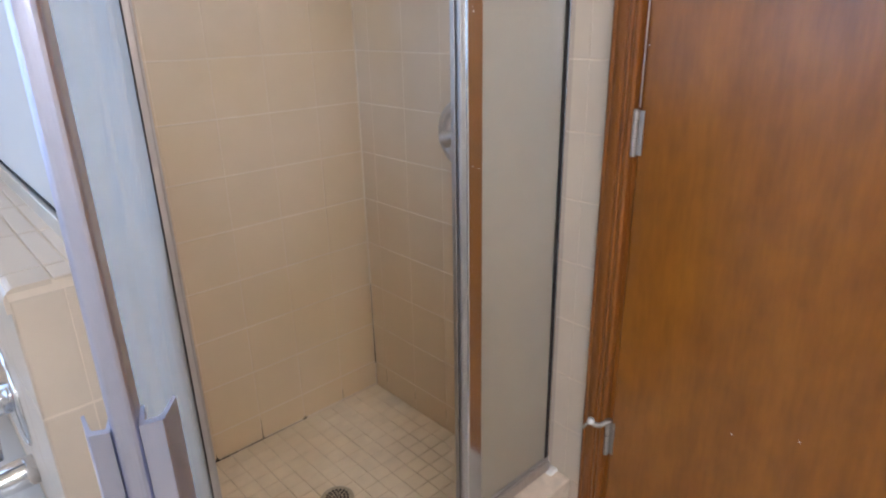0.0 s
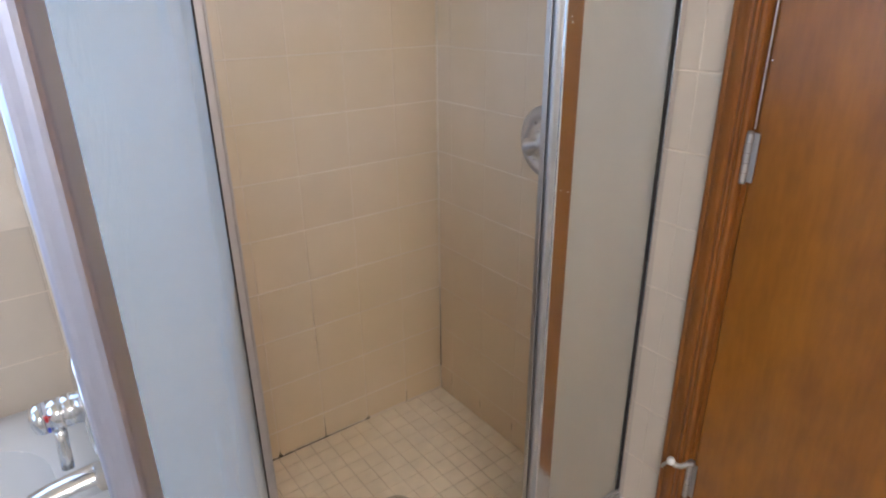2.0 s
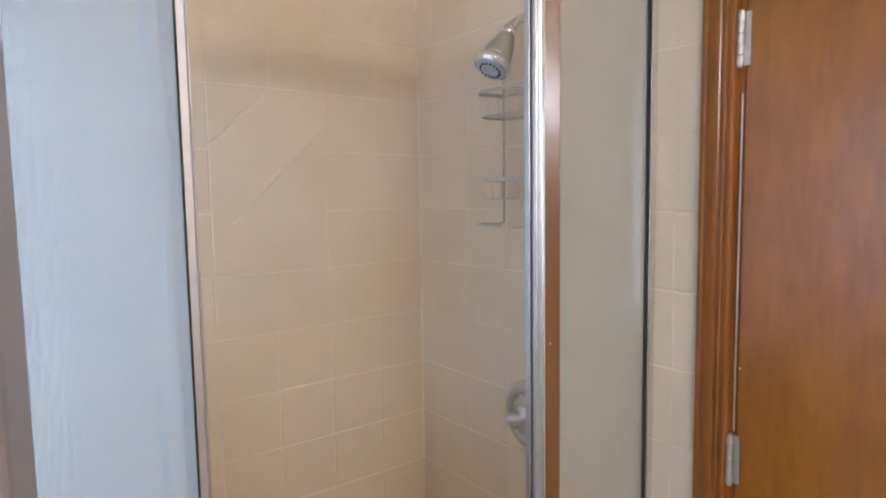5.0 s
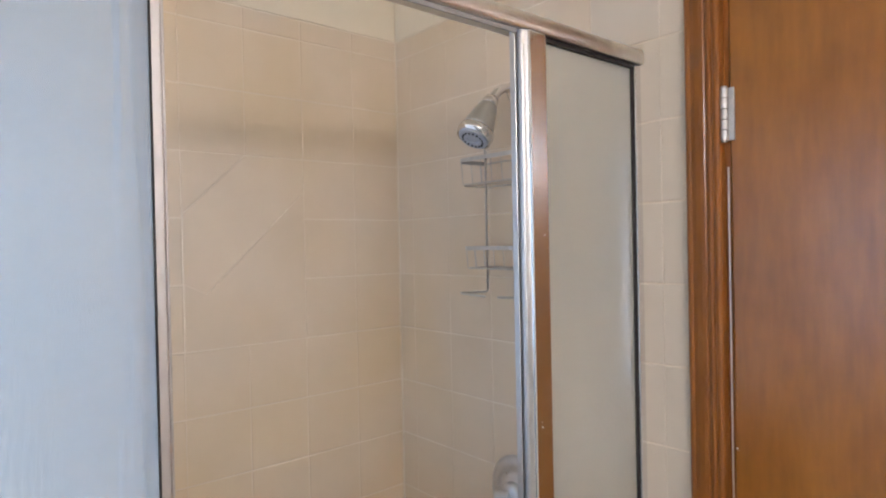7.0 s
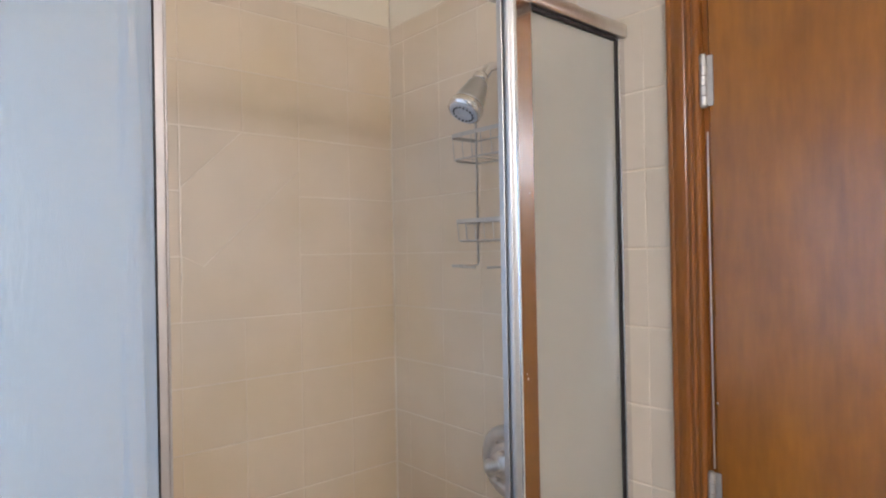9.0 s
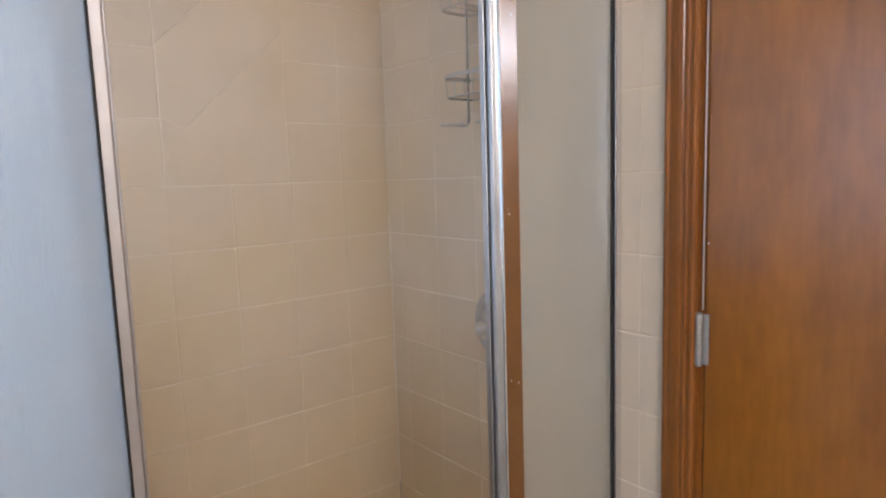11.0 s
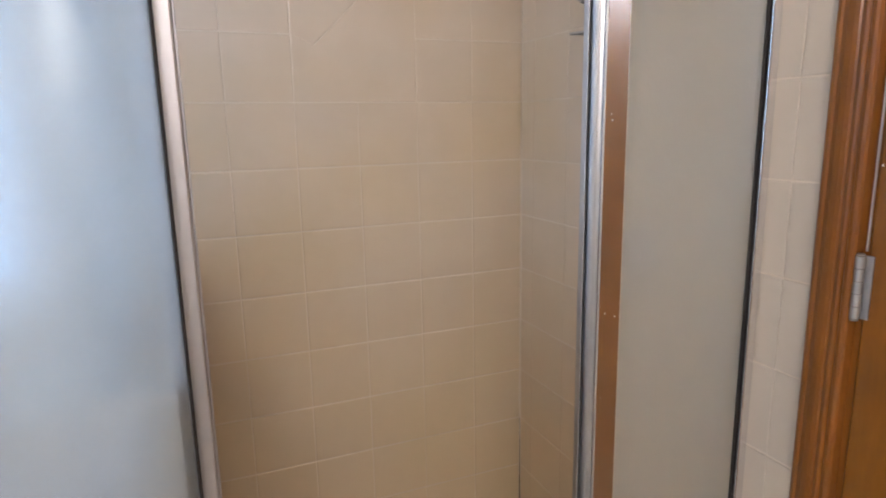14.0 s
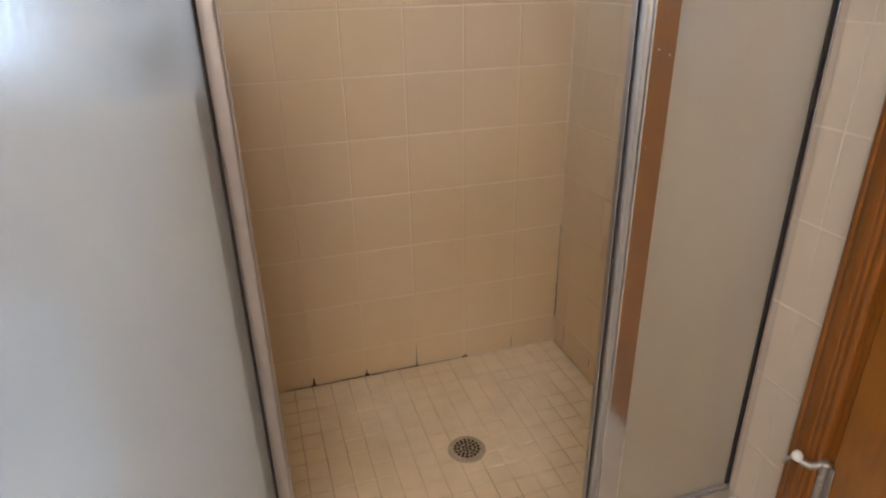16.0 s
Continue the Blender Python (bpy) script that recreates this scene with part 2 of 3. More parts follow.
def part(name, bm, material, parent=None, label="", smooth=False):
    ob = new(name, mesh_of(name, bm, material, smooth))
    if parent:
        ob.parent = parent
    return tagged(ob, label)


def empty(name, m=None):
    ob = new(name)
    ob.empty_display_size = 0.05
    if m:
        ob.matrix_world = m
    return ob


def box(lo, hi, bevel=0.0, seg=2, bm=None):
    """A box between two corners, with rounded edges if asked; added to bm where given."""
    own = bmesh.new()
    bmesh.ops.create_cube(own, size=1.0)
    for v in own.verts:
        v.co = Vector([lo[i] + (v.co[i] + 0.5) * (hi[i] - lo[i]) for i in range(3)])
    if bevel:
        bmesh.ops.bevel(own, geom=own.edges[:], offset=bevel, segments=seg, affect='EDGES', profile=0.5)
    if bm is None:
        return own
    joined(bm, own)
    return bm


def joined(bm, other):
    me = bpy.data.meshes.new("tmp")
    other.to_mesh(me)
    other.free()
    bm.from_mesh(me)
    bpy.data.meshes.remove(me)
    return bm


def lathe(profile, axis="z", n=32, m=None):
    """A turned solid from (radius, height) pairs."""
    bm = bmesh.new()
    rings = []
    for r, h in profile:
        if r < 1e-6:
            rings.append([bm.verts.new((0, 0, h))])
        else:
            rings.append([bm.verts.new((r * math.cos(2 * math.pi * i / n), r * math.sin(2 * math.pi * i / n), h)) for i in range(n)])
    for a, b in zip(rings, rings[1:]):
        for i in range(n):
            q = [a[i % len(a)], a[(i + 1) % len(a)], b[(i + 1) % len(b)], b[i % len(b)]]
            q = list(dict.fromkeys(q))
            if len(q) > 2:
                bm.faces.new(q)
    if m:
        bm.transform(m)
    return bm


def tube(points, r, n=8, bm=None, closed=False):
    """A round bar along points."""
    out = bm or bmesh.new()
    pts = [Vector(p) for p in points]
    rings = []
    for i, p in enumerate(pts):
        a = pts[i - 1] if (i or closed) else p
        b = pts[(i + 1) % len(pts)] if (i < len(pts) - 1 or closed) else p
        d = (b - a).normalized()
        side = d.cross(Vector((0.123, 0.31, 1.0)) if abs(d.z) < 0.95 else Vector((1, 0.2, 0))).normalized()
        up = side.cross(d)
        rings.append([out.verts.new(p + r * (math.cos(2 * math.pi * k / n) * side + math.sin(2 * math.pi * k / n) * up)) for k in range(n)])
    pairs = list(zip(rings, rings[1:])) + ([(rings[-1], rings[0])] if closed else [])
    for a, b in pairs:
        for k in range(n):
            out.faces.new((a[k], a[(k + 1) % n], b[(k + 1) % n], b[k]))
    if not closed:
        out.faces.new(rings[0][::-1])
        out.faces.new(rings[-1])
    return out


def prism(outline, z0, z1):
    """An upright extrusion of an outline in x and y."""
    bm = bmesh.new()
    lo = [bm.verts.new((x, y, z0)) for x, y in outline]
    hi = [bm.verts.new((x, y, z1)) for x, y in outline]
    n = len(lo)
    bm.faces.new(lo[::-1])
    bm.faces.new(hi)
    for i in range(n):
        bm.faces.new((lo[i], lo[(i + 1) % n], hi[(i + 1) % n], hi[i]))
    return bm


# ---- tiles ----
PITCH, ROW0 = 0.1524, 0.115
GAP = 0.0032
TILE_TOP = ROW0 + 13 * PITCH + 0.052
SHOWER_FLOOR = 0.022
tile_meshes = {}


def tile_mesh(w, h, material, thick=0.0024, pillow=0.0008, edge=0.0022):
    """A glazed tile lying in x and y, centred, with its eased rim; one mesh for each size."""
    key = (round(w, 4), round(h, 4), material.name, thick)
    if key not in tile_meshes:
        bm = bmesh.new()
        rings = []
        for inset, z in ((0, 0), (0, thick - pillow), (edge * 0.4, thick - pillow * 0.3), (edge, thick)):
            a, b = w / 2 - inset, h / 2 - inset
            rings.append([bm.verts.new((x, y, z)) for x, y in ((-a, -b), (a, -b), (a, b), (-a, b))])
        for lo, hi in zip(rings, rings[1:]):
            for i in range(4):
                bm.faces.new((lo[i], lo[(i + 1) % 4], hi[(i + 1) % 4], hi[i]))
        bm.faces.new(rings[-1])
        tile_meshes[key] = mesh_of("tile", bm, material)
    return tile_meshes[key]


def lay(parent, spans_u, spans_v, place, material=TILE, name="tile", gap=GAP, skip=(), jitter=0.0002, thick=0.0012):
    """Tiles over the grid of spans; place(u, v) gives the pose of a tile's centre on its surface."""
    rnd = random.Random(len(parent.name) * 7 + len(spans_u) + 13 * len(spans_v))
    for i, (u0, u1) in enumerate(spans_u):
        for j, (v0, v1) in enumerate(spans_v):
            if (i, j) in skip or u1 - u0 < 0.012 or v1 - v0 < 0.008:
                continue
            ob = new(name, tile_mesh(u1 - u0 - gap * (0.35 if thick < 0.002 else 1.0), v1 - v0 - gap, material, thick))
            ob.parent = parent
            ob.matrix_world = place((u0 + u1) / 2, (v0 + v1) / 2) @ pose(0, 0, rnd.uniform(-jitter, jitter), rnd.uniform(-0.09, 0.09), rnd.uniform(-0.09, 0.09))


def spans(cuts):
    return list(zip(cuts, cuts[1:]))


BACK_Y, WALL = 0.85, 0.0018
C1 = 0.148
ROWS = [ROW0 + k * PITCH for k in range(14)]
SIDE_SEAMS = [0.023 + k * PITCH for k in range(6)]


def on_back(u, v):
    return Matrix.Translation((u, BACK_Y + WALL, v)) @ Matrix(((1, 0, 0, 0), (0, 0, -1, 0), (0, 1, 0, 0), (0, 0, 0, 1)))


def on_right(u, v):
    return Matrix.Translation((WALL, u, v)) @ Matrix(((0, 0, -1, 0), (1, 0, 0, 0), (0, -1, 0, 0), (0, 0, 0, 1))) @ pose(0, 0, 0, 0, 0, 180)


# ---- the room ----
X_LEFT, Y_NEAR, CEIL = -2.58, -1.95, 2.44


def structure(name, bm, material, label, category):
    return tagged(part(name, bm, material), label, category, kind="structure")


def wall_back():
    bm = bmesh.new()
    y0, y1 = BACK_Y + WALL, BACK_Y + 0.12
    wx0, wx1, wz0, wz1 = -2.08, -1.20, 0.90, 1.90
    box((X_LEFT - 0.12, y0, -0.1), (wx0, y1, CEIL + 0.1), bm=bm)
    box((wx1, y0, -0.1), (0.12, y1, CEIL + 0.1), bm=bm)
    box((wx0, y0, -0.1), (wx1, y1, wz0), bm=bm)
    box((wx0, y0, wz1), (wx1, y1, CEIL + 0.1), bm=bm)
    return structure("wall_back", bm, GROUT, "pale grouted wall behind beige shower tiles", "wall")


def wall_right():
    bm = bmesh.new()
    x0, x1 = WALL, 0.12
    box((x0, -0.0955, -0.1), (x1, BACK_Y + WALL, CEIL + 0.1), bm=bm)
    box((x0, Y_NEAR, -0.1), (x1, -0.835, CEIL + 0.1), bm=bm)
    box((x0, -0.835, 2.045), (x1, -0.0955, CEIL + 0.1), bm=bm)
    return structure("wall_right", bm, GROUT, "pale grouted wall beside the wooden door", "wall")


def wall_left():
    bm = bmesh.new()
    x0, x1 = X_LEFT - 0.12, X_LEFT
    box((x0, Y_NEAR, -0.1), (x1, -0.18, CEIL + 0.1), bm=bm)
    box((x0, 0.70, -0.1), (x1, BACK_Y + WALL, CEIL + 0.1), bm=bm)
    box((x0, -0.18, -0.1), (x1, 0.70, 0.96), bm=bm)
    box((x0, -0.18, 1.99), (x1, 0.70, CEIL + 0.1), bm=bm)
    return structure("wall_left", bm, ROOM_PAINT, "plain pale painted wall with a window", "wall")


back = wall_back()
right = wall_right()
wall_left()
structure("wall_near", box((X_LEFT - 0.12, Y_NEAR - 0.12, -0.1), (0.12, Y_NEAR, CEIL + 0.1)), ROOM_PAINT, "plain pale painted wall", "wall")
structure("floor", box((X_LEFT - 0.12, Y_NEAR - 0.12, -0.1), (0.12, BACK_Y + 0.12, 0.0)), HALL_FLOOR, "pale sheet bathroom floor", "floor")
structure("ceiling", box((X_LEFT - 0.12, Y_NEAR - 0.12, CEIL), (0.12, BACK_Y + 0.12, CEIL + 0.1)), PAINT, "flat cream painted ceiling", "ceiling")
structure("upper_wall_back", box((X_LEFT, BACK_Y - 0.001, TILE_TOP + 0.002), (-0.003, BACK_Y + WALL + 0.001, CEIL)), PAINT, "cream painted wall above the tiles", "wall")
structure("upper_wall_right", box((-0.001, -0.03, TILE_TOP + 0.002), (WALL + 0.001, BACK_Y - 0.002, CEIL)), PAINT, "cream painted wall above the tiles", "wall")

# the two windows that light the room
for k, wh, m in ((1, 1.0, pose(-1.64, BACK_Y + 0.06, 0.90)), (2, 1.03, pose(X_LEFT - 0.06, 0.26, 0.96, 0, 0, 90))):
    w = empty("window_%d" % k, m)
    tagged(w, "white framed window in the tiled wall", "window", kind="structure")
    for lo, hi in (((-0.44, -0.03, 0), (-0.39, 0.03, wh)), ((0.39, -0.03, 0), (0.44, 0.03, wh)), ((-0.39, -0.03, wh - 0.05), (0.39, 0.03, wh)), ((-0.39, -0.03, 0), (0.39, 0.03, 0.05))):
        part("window_frame", box(lo, hi, 0.004), WHITE, w)

# ---- shower front ----
FRONT = 0.0535
POST_L, POST_R = -0.3275, -0.2855
HEAD_Z0, HEAD_Z1 = 1.901, 1.928


def enclosure():
    e = empty("shower_enclosure", pose(0, 0, 0.12))
    tagged(e, "framed shower front with a fixed obscure glass panel", "shower enclosure")

    def add(name, bm, material, label="", smooth=False):
        bm.transform(Matrix.Translation((0, 0, -0.12)))
        return part(name, bm, material, e, label, smooth)

    # header with a bowed front, extruded along the opening
    mid, hh = (HEAD_Z0 + HEAD_Z1) / 2, (HEAD_Z1 - HEAD_Z0) / 2
    prof = [(FRONT + 0.045, HEAD_Z0), (FRONT + 0.045, HEAD_Z1)]
    prof += [(FRONT + 0.001 + 0.004 * (1 - math.cos(a)), mid + hh * math.sin(a)) for a in [radians(80 - 160 * k / 12) for k in range(13)]]
    bm = prism([(z, y) for y, z in prof], -0.884, -0.002)
    bm.transform(Matrix(((0, 0, 1, 0), (0, 1, 0, 0), (1, 0, 0, 0), (0, 0, 0, 1))))
    add("header", bm, DULL, "satin metal header rail with bowed front")
    add("header_track", box((-0.88, FRONT + 0.010, HEAD_Z0 - 0.008), (-0.343, FRONT + 0.014, HEAD_Z0 - 0.0005), 0.001), SHADOW_VINYL)
    add("post", box((POST_L, FRONT, 0.128), (POST_R, FRONT + 0.036, HEAD_Z0 - 0.001), 0.003), CHROME, "polished metal post mirroring the wooden door")
    rnd = random.Random(11)
    for x, z, s in ((-0.300, 1.58, 0.5), (-0.312, 1.277, 0.9), (-0.314, 1.285, 0.5), (-0.314, 1.006, 0.7), (-0.297, 0.999, 0.5), (-0.316, 0.877, 0.5)):
        add("paint_speck", lathe([(0.0, 0.0), (0.0016 * s, 0.0), (0.001 * s, 0.0004), (0.0, 0.0005)], n=7,
                                 m=Matrix.Translation((x, FRONT - 0.0001, z)) @ Matrix.Rotation(radians(90), 4, 'X') @ Matrix.Diagonal((rnd.uniform(0.5, 1.2), rnd.uniform(0.8, 1.8), 1, 1))), CAULK)
    # stepped strike on the door side of the post
    strike = prism([(POST_L - 0.0005, FRONT + 0.003), (POST_L - 0.0005, FRONT + 0.027), (-0.3430, FRONT + 0.027), (-0.3430, FRONT + 0.017), (-0.3420, FRONT + 0.016),
                    (-0.3412, FRONT + 0.017), (-0.3410, FRONT + 0.026), (-0.3388, FRONT + 0.026), (-0.3384, FRONT + 0.012), (-0.3370, FRONT + 0.0085), (-0.3345, FRONT + 0.0060),
                    (-0.3315, FRONT + 0.0050)], 0.128, HEAD_Z0 - 0.001)
    add("strike", strike, STRIKE)
    add("strike_gasket", box((-0.3409, FRONT + 0.0165, 0.135), (-0.3389, FRONT + 0.0255, HEAD_Z0 - 0.004), 0.0005), VINYL)
    add("wall_channel", box((-0.0203, FRONT + 0.008, 0.128), (-0.0015, FRONT + 0.048, HEAD_Z0 - 0.001), 0.002), CHROME)
    add("bottom_rail", box((POST_R + 0.001, FRONT + 0.002, 0.128), (-0.0208, FRONT + 0.036, 0.158), 0.003), JAMB)
    add("panel_glass", box((POST_R + 0.0005, FRONT + 0.016, 0.1635), (-0.0268, FRONT + 0.021, HEAD_Z0 - 0.009)), FROST, "grey-white obscure glass")
    add("gasket", box((-0.0264, FRONT + 0.014, 0.160), (-0.0208, FRONT + 0.026, HEAD_Z0 - 0.001), 0.001), VINYL)
    add("gasket", box((POST_R + 0.0005, FRONT + 0.010, HEAD_Z0 - 0.0085), (-0.0268, FRONT + 0.026, HEAD_Z0 - 0.001), 0.001), VINYL)
    add("gasket", box((POST_R + 0.0005, FRONT + 0.008, 0.1585), (-0.0268, FRONT + 0.026, 0.1630), 0.001), SHADOW_VINYL)
    # hinge jamb at the half wall
    add("hinge_jamb", box((-0.8845, 0.121, 0.128), (-0.848, 0.150, HEAD_Z0 - 0.001), 0.003), JAMB, "pale metal hinge jamb")
    add("jamb_lip", box((-0.8478, 0.126, 0.128), (-0.8450, 0.150, HEAD_Z0 - 0.001), 0.001), JAMB)
    add("sill_rail", box((-0.884, FRONT + 0.004, 0.1225), (POST_L - 0.001, FRONT + 0.04, 0.134), 0.003), CHROME)
    return e


enclosure()


def shower_door():
    """Hung at the jamb and standing open into the room; x runs from hinge to free edge."""
    d = empty("shower_door", pose(-0.870, 0.101, 0.15, 0, 0, -110.6))
    tagged(d, "open metal-framed shower door, obscure glass tinted with window blue", "shower door")
    W, H = 0.560, 1.72
    pane = part("glass", box((0.0065, -0.0025, 0.012), (W - 0.0290, 0.0025, H - 0.0255)), DOOR_FROST, d)
    pane.visible_shadow = False
    part("gasket", box((0.0, -0.004, 0.0), (0.006, 0.0045, H), 0.001), VINYL, d)
    part("free_stile", box((W - 0.0285, -0.0068, 0.0), (W, 0.0068, H), 0.0055, 4), STILE, d, "satin metal stile with a blue reflection in its colour")
    part("top_rail", box((0.0065, -0.0062, H - 0.025), (W - 0.029, 0.0062, H), 0.002), DULL, d)
    part("bottom_rail", box((0.0065, -0.0062, 0.0), (W - 0.029, 0.0062, 0.014), 0.002), DULL, d)
    for s in (0.7, -0.6):
        e = 0.0070 if s > 0 else -0.0070
        bm = prism([(W - 0.022, e), (W - 0.002, e), (W - 0.003, e + s * 0.017), (W - 0.005, e + s * 0.019), (W - 0.024, e + s * 0.027), (W - 0.0255, e + s * 0.0245),
                    (W - 0.009, e + s * 0.0165), (W - 0.0075, e + s * 0.0145), (W - 0.0065, e + s * 0.004), (W - 0.022, e + s * 0.003)], 0.69, 0.916)
        part("handle", bm, STILE, d, "pale metal pull with a hooked section")
    return d


shower_door()

# ---- curb and shower floor ----
curb = structure("curb", box((-0.884, 0.0, 0.0), (-0.0005, 0.125, 0.122), 0.006), CAULK, "cream tiled shower curb", "curb")
pan = structure("shower_floor", box((-0.884, 0.124, 0.001), (-0.0005, BACK_Y + WALL, SHOWER_FLOOR - 0.0025)), FLOOR_GROUT, "stained grout bed of the shower floor", "floor")


lump = box((-0.034, 0.040, 0.1212), (-0.001, 0.062, 0.134), 0.005, 3)
for v in lump.verts:
    v.co.z -= 0.006 * abs(v.co.x + 0.012) / 0.02
part("caulk_lump", lump, RUBBER, curb, "lump of white caulk", smooth=True)


def drain():
    d = empty("floor_drain", pose(-0.430, 0.467, SHOWER_FLOOR))
    tagged(d, "round perforated metal drain in the mosaic floor", "drain")
    part("rim", lathe([(0.036, 0.001), (0.043, 0.0005), (0.047, 0.0015), (0.045, 0.0040), (0.040, 0.0048), (0.037, 0.0036), (0.036, 0.001)], n=40), DRAIN, d, smooth=True)
    bm = lathe([(0.0, 0.0015), (0.037, 0.0015), (0.037, 0.004), (0.034, 0.0048), (0.0, 0.0052)], n=32)
    part("grate", bm, DRAIN, d)
    for ring, n in ((0.0, 1), (0.010, 6), (0.020, 12), (0.029, 17)):
        for i in range(n):
            a = 2 * math.pi * (i + 0.3 * ring * 100) / n
            part("hole", lathe([(0.0, 0.0045), (0.0042, 0.0045), (0.0042, 0.0056), (0.0, 0.0056)], n=8, m=Matrix.Translation((ring * math.cos(a), ring * math.sin(a), 0))), VINYL, d)
    return d


drain()

# ---- half wall and side glass ----
HX0, HX1, LEDGE = -1.058, -0.885, 0.998
SLOPE = 1.6


def fall(bm, y0=0.0, above=-1.0):
    """Tilts the upper vertices of a mesh along y with the fall of the ledge."""
    for v in bm.verts:
        if v.co.z > above:
            v.co.z += (v.co.y - y0) * math.tan(radians(SLOPE))
    return bm


half = structure("half_wall", fall(box((HX0 + 0.001, 0.0745, 0.0), (HX1, BACK_Y + WALL, LEDGE - 0.0024)), 0.46, 0.5), GROUT, "tiled half wall between tub and shower", "half wall")


def side_panel():
    s = empty("side_panel", pose(-0.957, 0.46, LEDGE))
    tagged(s, "fixed obscure glass pane standing on the tiled ledge", "glass panel")
    pane = part("glass", box((-0.0025, -0.340, 0.022), (0.0025, 0.380, 0.905)), SIDE_FROST, s)
    pane.visible_shadow = False
    part("gasket", box((-0.006, 0.3805, 0.030), (0.006, 0.3885, 0.905), 0.001), VINYL, s)
    part("bottom_channel", fall(box((-0.011, -0.340, 0.0005), (0.011, 0.3885, 0.030), 0.002)), DULL, s)
    part("bottom_gasket", fall(box((-0.0045, -0.340, 0.0302), (0.0045, 0.380, 0.034), 0.0005)), VINYL, s)
    part("front_post", box((-0.012, -0.375, -0.008), (0.012, -0.3405, 0.920), 0.002), DULL, s)
    part("top_rail", box((-0.012, -0.340, 0.9055), (0.012, 0.3885, 0.920), 0.002), DULL, s)


side_panel()


# ---- tub and its fittings ----
def bathtub():
    t = empty("bathtub", pose(-1.80, 0.46, 0.0))
    tagged(t, "white enamelled bathtub along the tiled wall", "bathtub")
    n = 48

    def outline(ax, ay, power):
        out = []
        for i in range(n):
            a = 2 * math.pi * (i + 0.5) / n
            c, s = math.cos(a), math.sin(a)
            out.append((ax * math.copysign(abs(c) ** (2 / power), c), ay * math.copysign(abs(s) ** (2 / power), s)))
        return out

    def shell(name, profile, closed):
        bm = bmesh.new()
        rings = [[bm.verts.new((x, y, z)) for x, y in outline(ax, ay, p)] for ax, ay, z, p in profile]
        for a, b in zip(rings, rings[1:]):
            for i in range(n):
                bm.faces.new((a[i], a[(i + 1) % n], b[(i + 1) % n], b[i]))
        if closed:
            bm.faces.new(rings[-1])
        part(name, bm, ACRYLIC, t, smooth=True)

    shell("apron", ((0.748, 0.384, 0.0, 30), (0.748, 0.384, 0.20, 30), (0.748, 0.384, 0.43, 30)), False)
    shell("rim", ((0.748, 0.384, 0.43, 30), (0.746, 0.382, 0.455, 26), (0.74, 0.376, 0.462, 20), (0.68, 0.325, 0.462, 5), (0.665, 0.31, 0.452, 4.5)), False)
    shell("basin", ((0.665, 0.31, 0.452, 4.5), (0.63, 0.28, 0.25, 4), (0.58, 0.24, 0.14, 3.5), (0.45, 0.17, 0.115, 3)), True)


bathtub()


def tub_faucet():
    f = empty("tub_faucet", pose(HX0, 0.40, 0.69))
    tagged(f, "chrome tub mixer with lever handle on the half wall", "faucet")
    out = Matrix.Rotation(radians(-90), 4, 'Y')
    part("escutcheon", lathe([(0.0, 0.0), (0.090, 0.0), (0.090, 0.003), (0.083, 0.007), (0.060, 0.010), (0.0, 0.012)], n=40, m=out), FITTING, f, smooth=True)
    part("body", lathe([(0.0, 0.010), (0.027, 0.010), (0.027, 0.032), (0.0255, 0.033), (0.0265, 0.034), (0.0265, 0.054), (0.0, 0.054)], n=32, m=out), FITTING, f, smooth=True)
    part("ring", lathe([(0.0, 0.0545), (0.0255, 0.0545), (0.0255, 0.060), (0.0, 0.060)], n=32, m=out), PLASTIC, f)
    for s, mt in ((1, RED), (-1, BLUE)):
        bm = box((-0.0595, -0.025, 0.003 if s > 0 else -0.015), (-0.055, -0.018, 0.015 if s > 0 else -0.003))
        part("temperature_mark", bm, mt, f)
    part("cap", lathe([(0.0255, 0.0605), (0.027, 0.063), (0.026, 0.070), (0.021, 0.077), (0.010, 0.081), (0.0, 0.082)], n=32, m=out), FITTING, f, smooth=True)
    bm = tube([(-0.044, -0.004, -0.020), (-0.045, -0.008, -0.045), (-0.047, -0.012, -0.07), (-0.049, -0.014, -0.10)], 0.010, 12)
    for v in bm.verts:
        if v.co.z < -0.06:
            v.co.y = -0.012 + (v.co.y + 0.012) * 0.75
    part("lever", bm, FITTING, f, smooth=True)


def tub_spout():
    s = empty("tub_spout", pose(HX0, 0.40, 0.54))
    tagged(s, "chrome tub spout on the half wall", "spout")
    bm = bmesh.new()
    n, rings = 20, []
    for x, r, dz, sq in ((0.88 * px, 0.87 * pr, pz, ps) for px, pr, pz, ps in ((0, 0.030, 0, 1), (-0.02, 0.031, 0, 1), (-0.05, 0.030, -0.001, 0.98), (-0.095, 0.028, -0.003, 0.92), (-0.130, 0.025, -0.006, 0.85), (-0.142, 0.017, -0.010, 0.7), (-0.146, 0.004, -0.012, 0.6))):
        rings.append([bm.verts.new((x, r * math.cos(2 * math.pi * i / n), dz + sq * r * math.sin(2 * math.pi * i / n))) for i in range(n)])
    for a, b in zip(rings, rings[1:]):
        for i in range(n):
            bm.faces.new((a[i], a[(i + 1) % n], b[(i + 1) % n], b[i]))
    bm.faces.new(rings[-1])
    bm.faces.new(rings[0])
    part("spout_body", bm, FITTING, s, smooth=True)
    part("outlet", lathe([(0.0, -0.036), (0.012, -0.036), (0.012, -0.018), (0.0, -0.018)], n=20, m=Matrix.Translation((-0.108, 0, 0))), FITTING, s)


tub_faucet()
tub_spout()


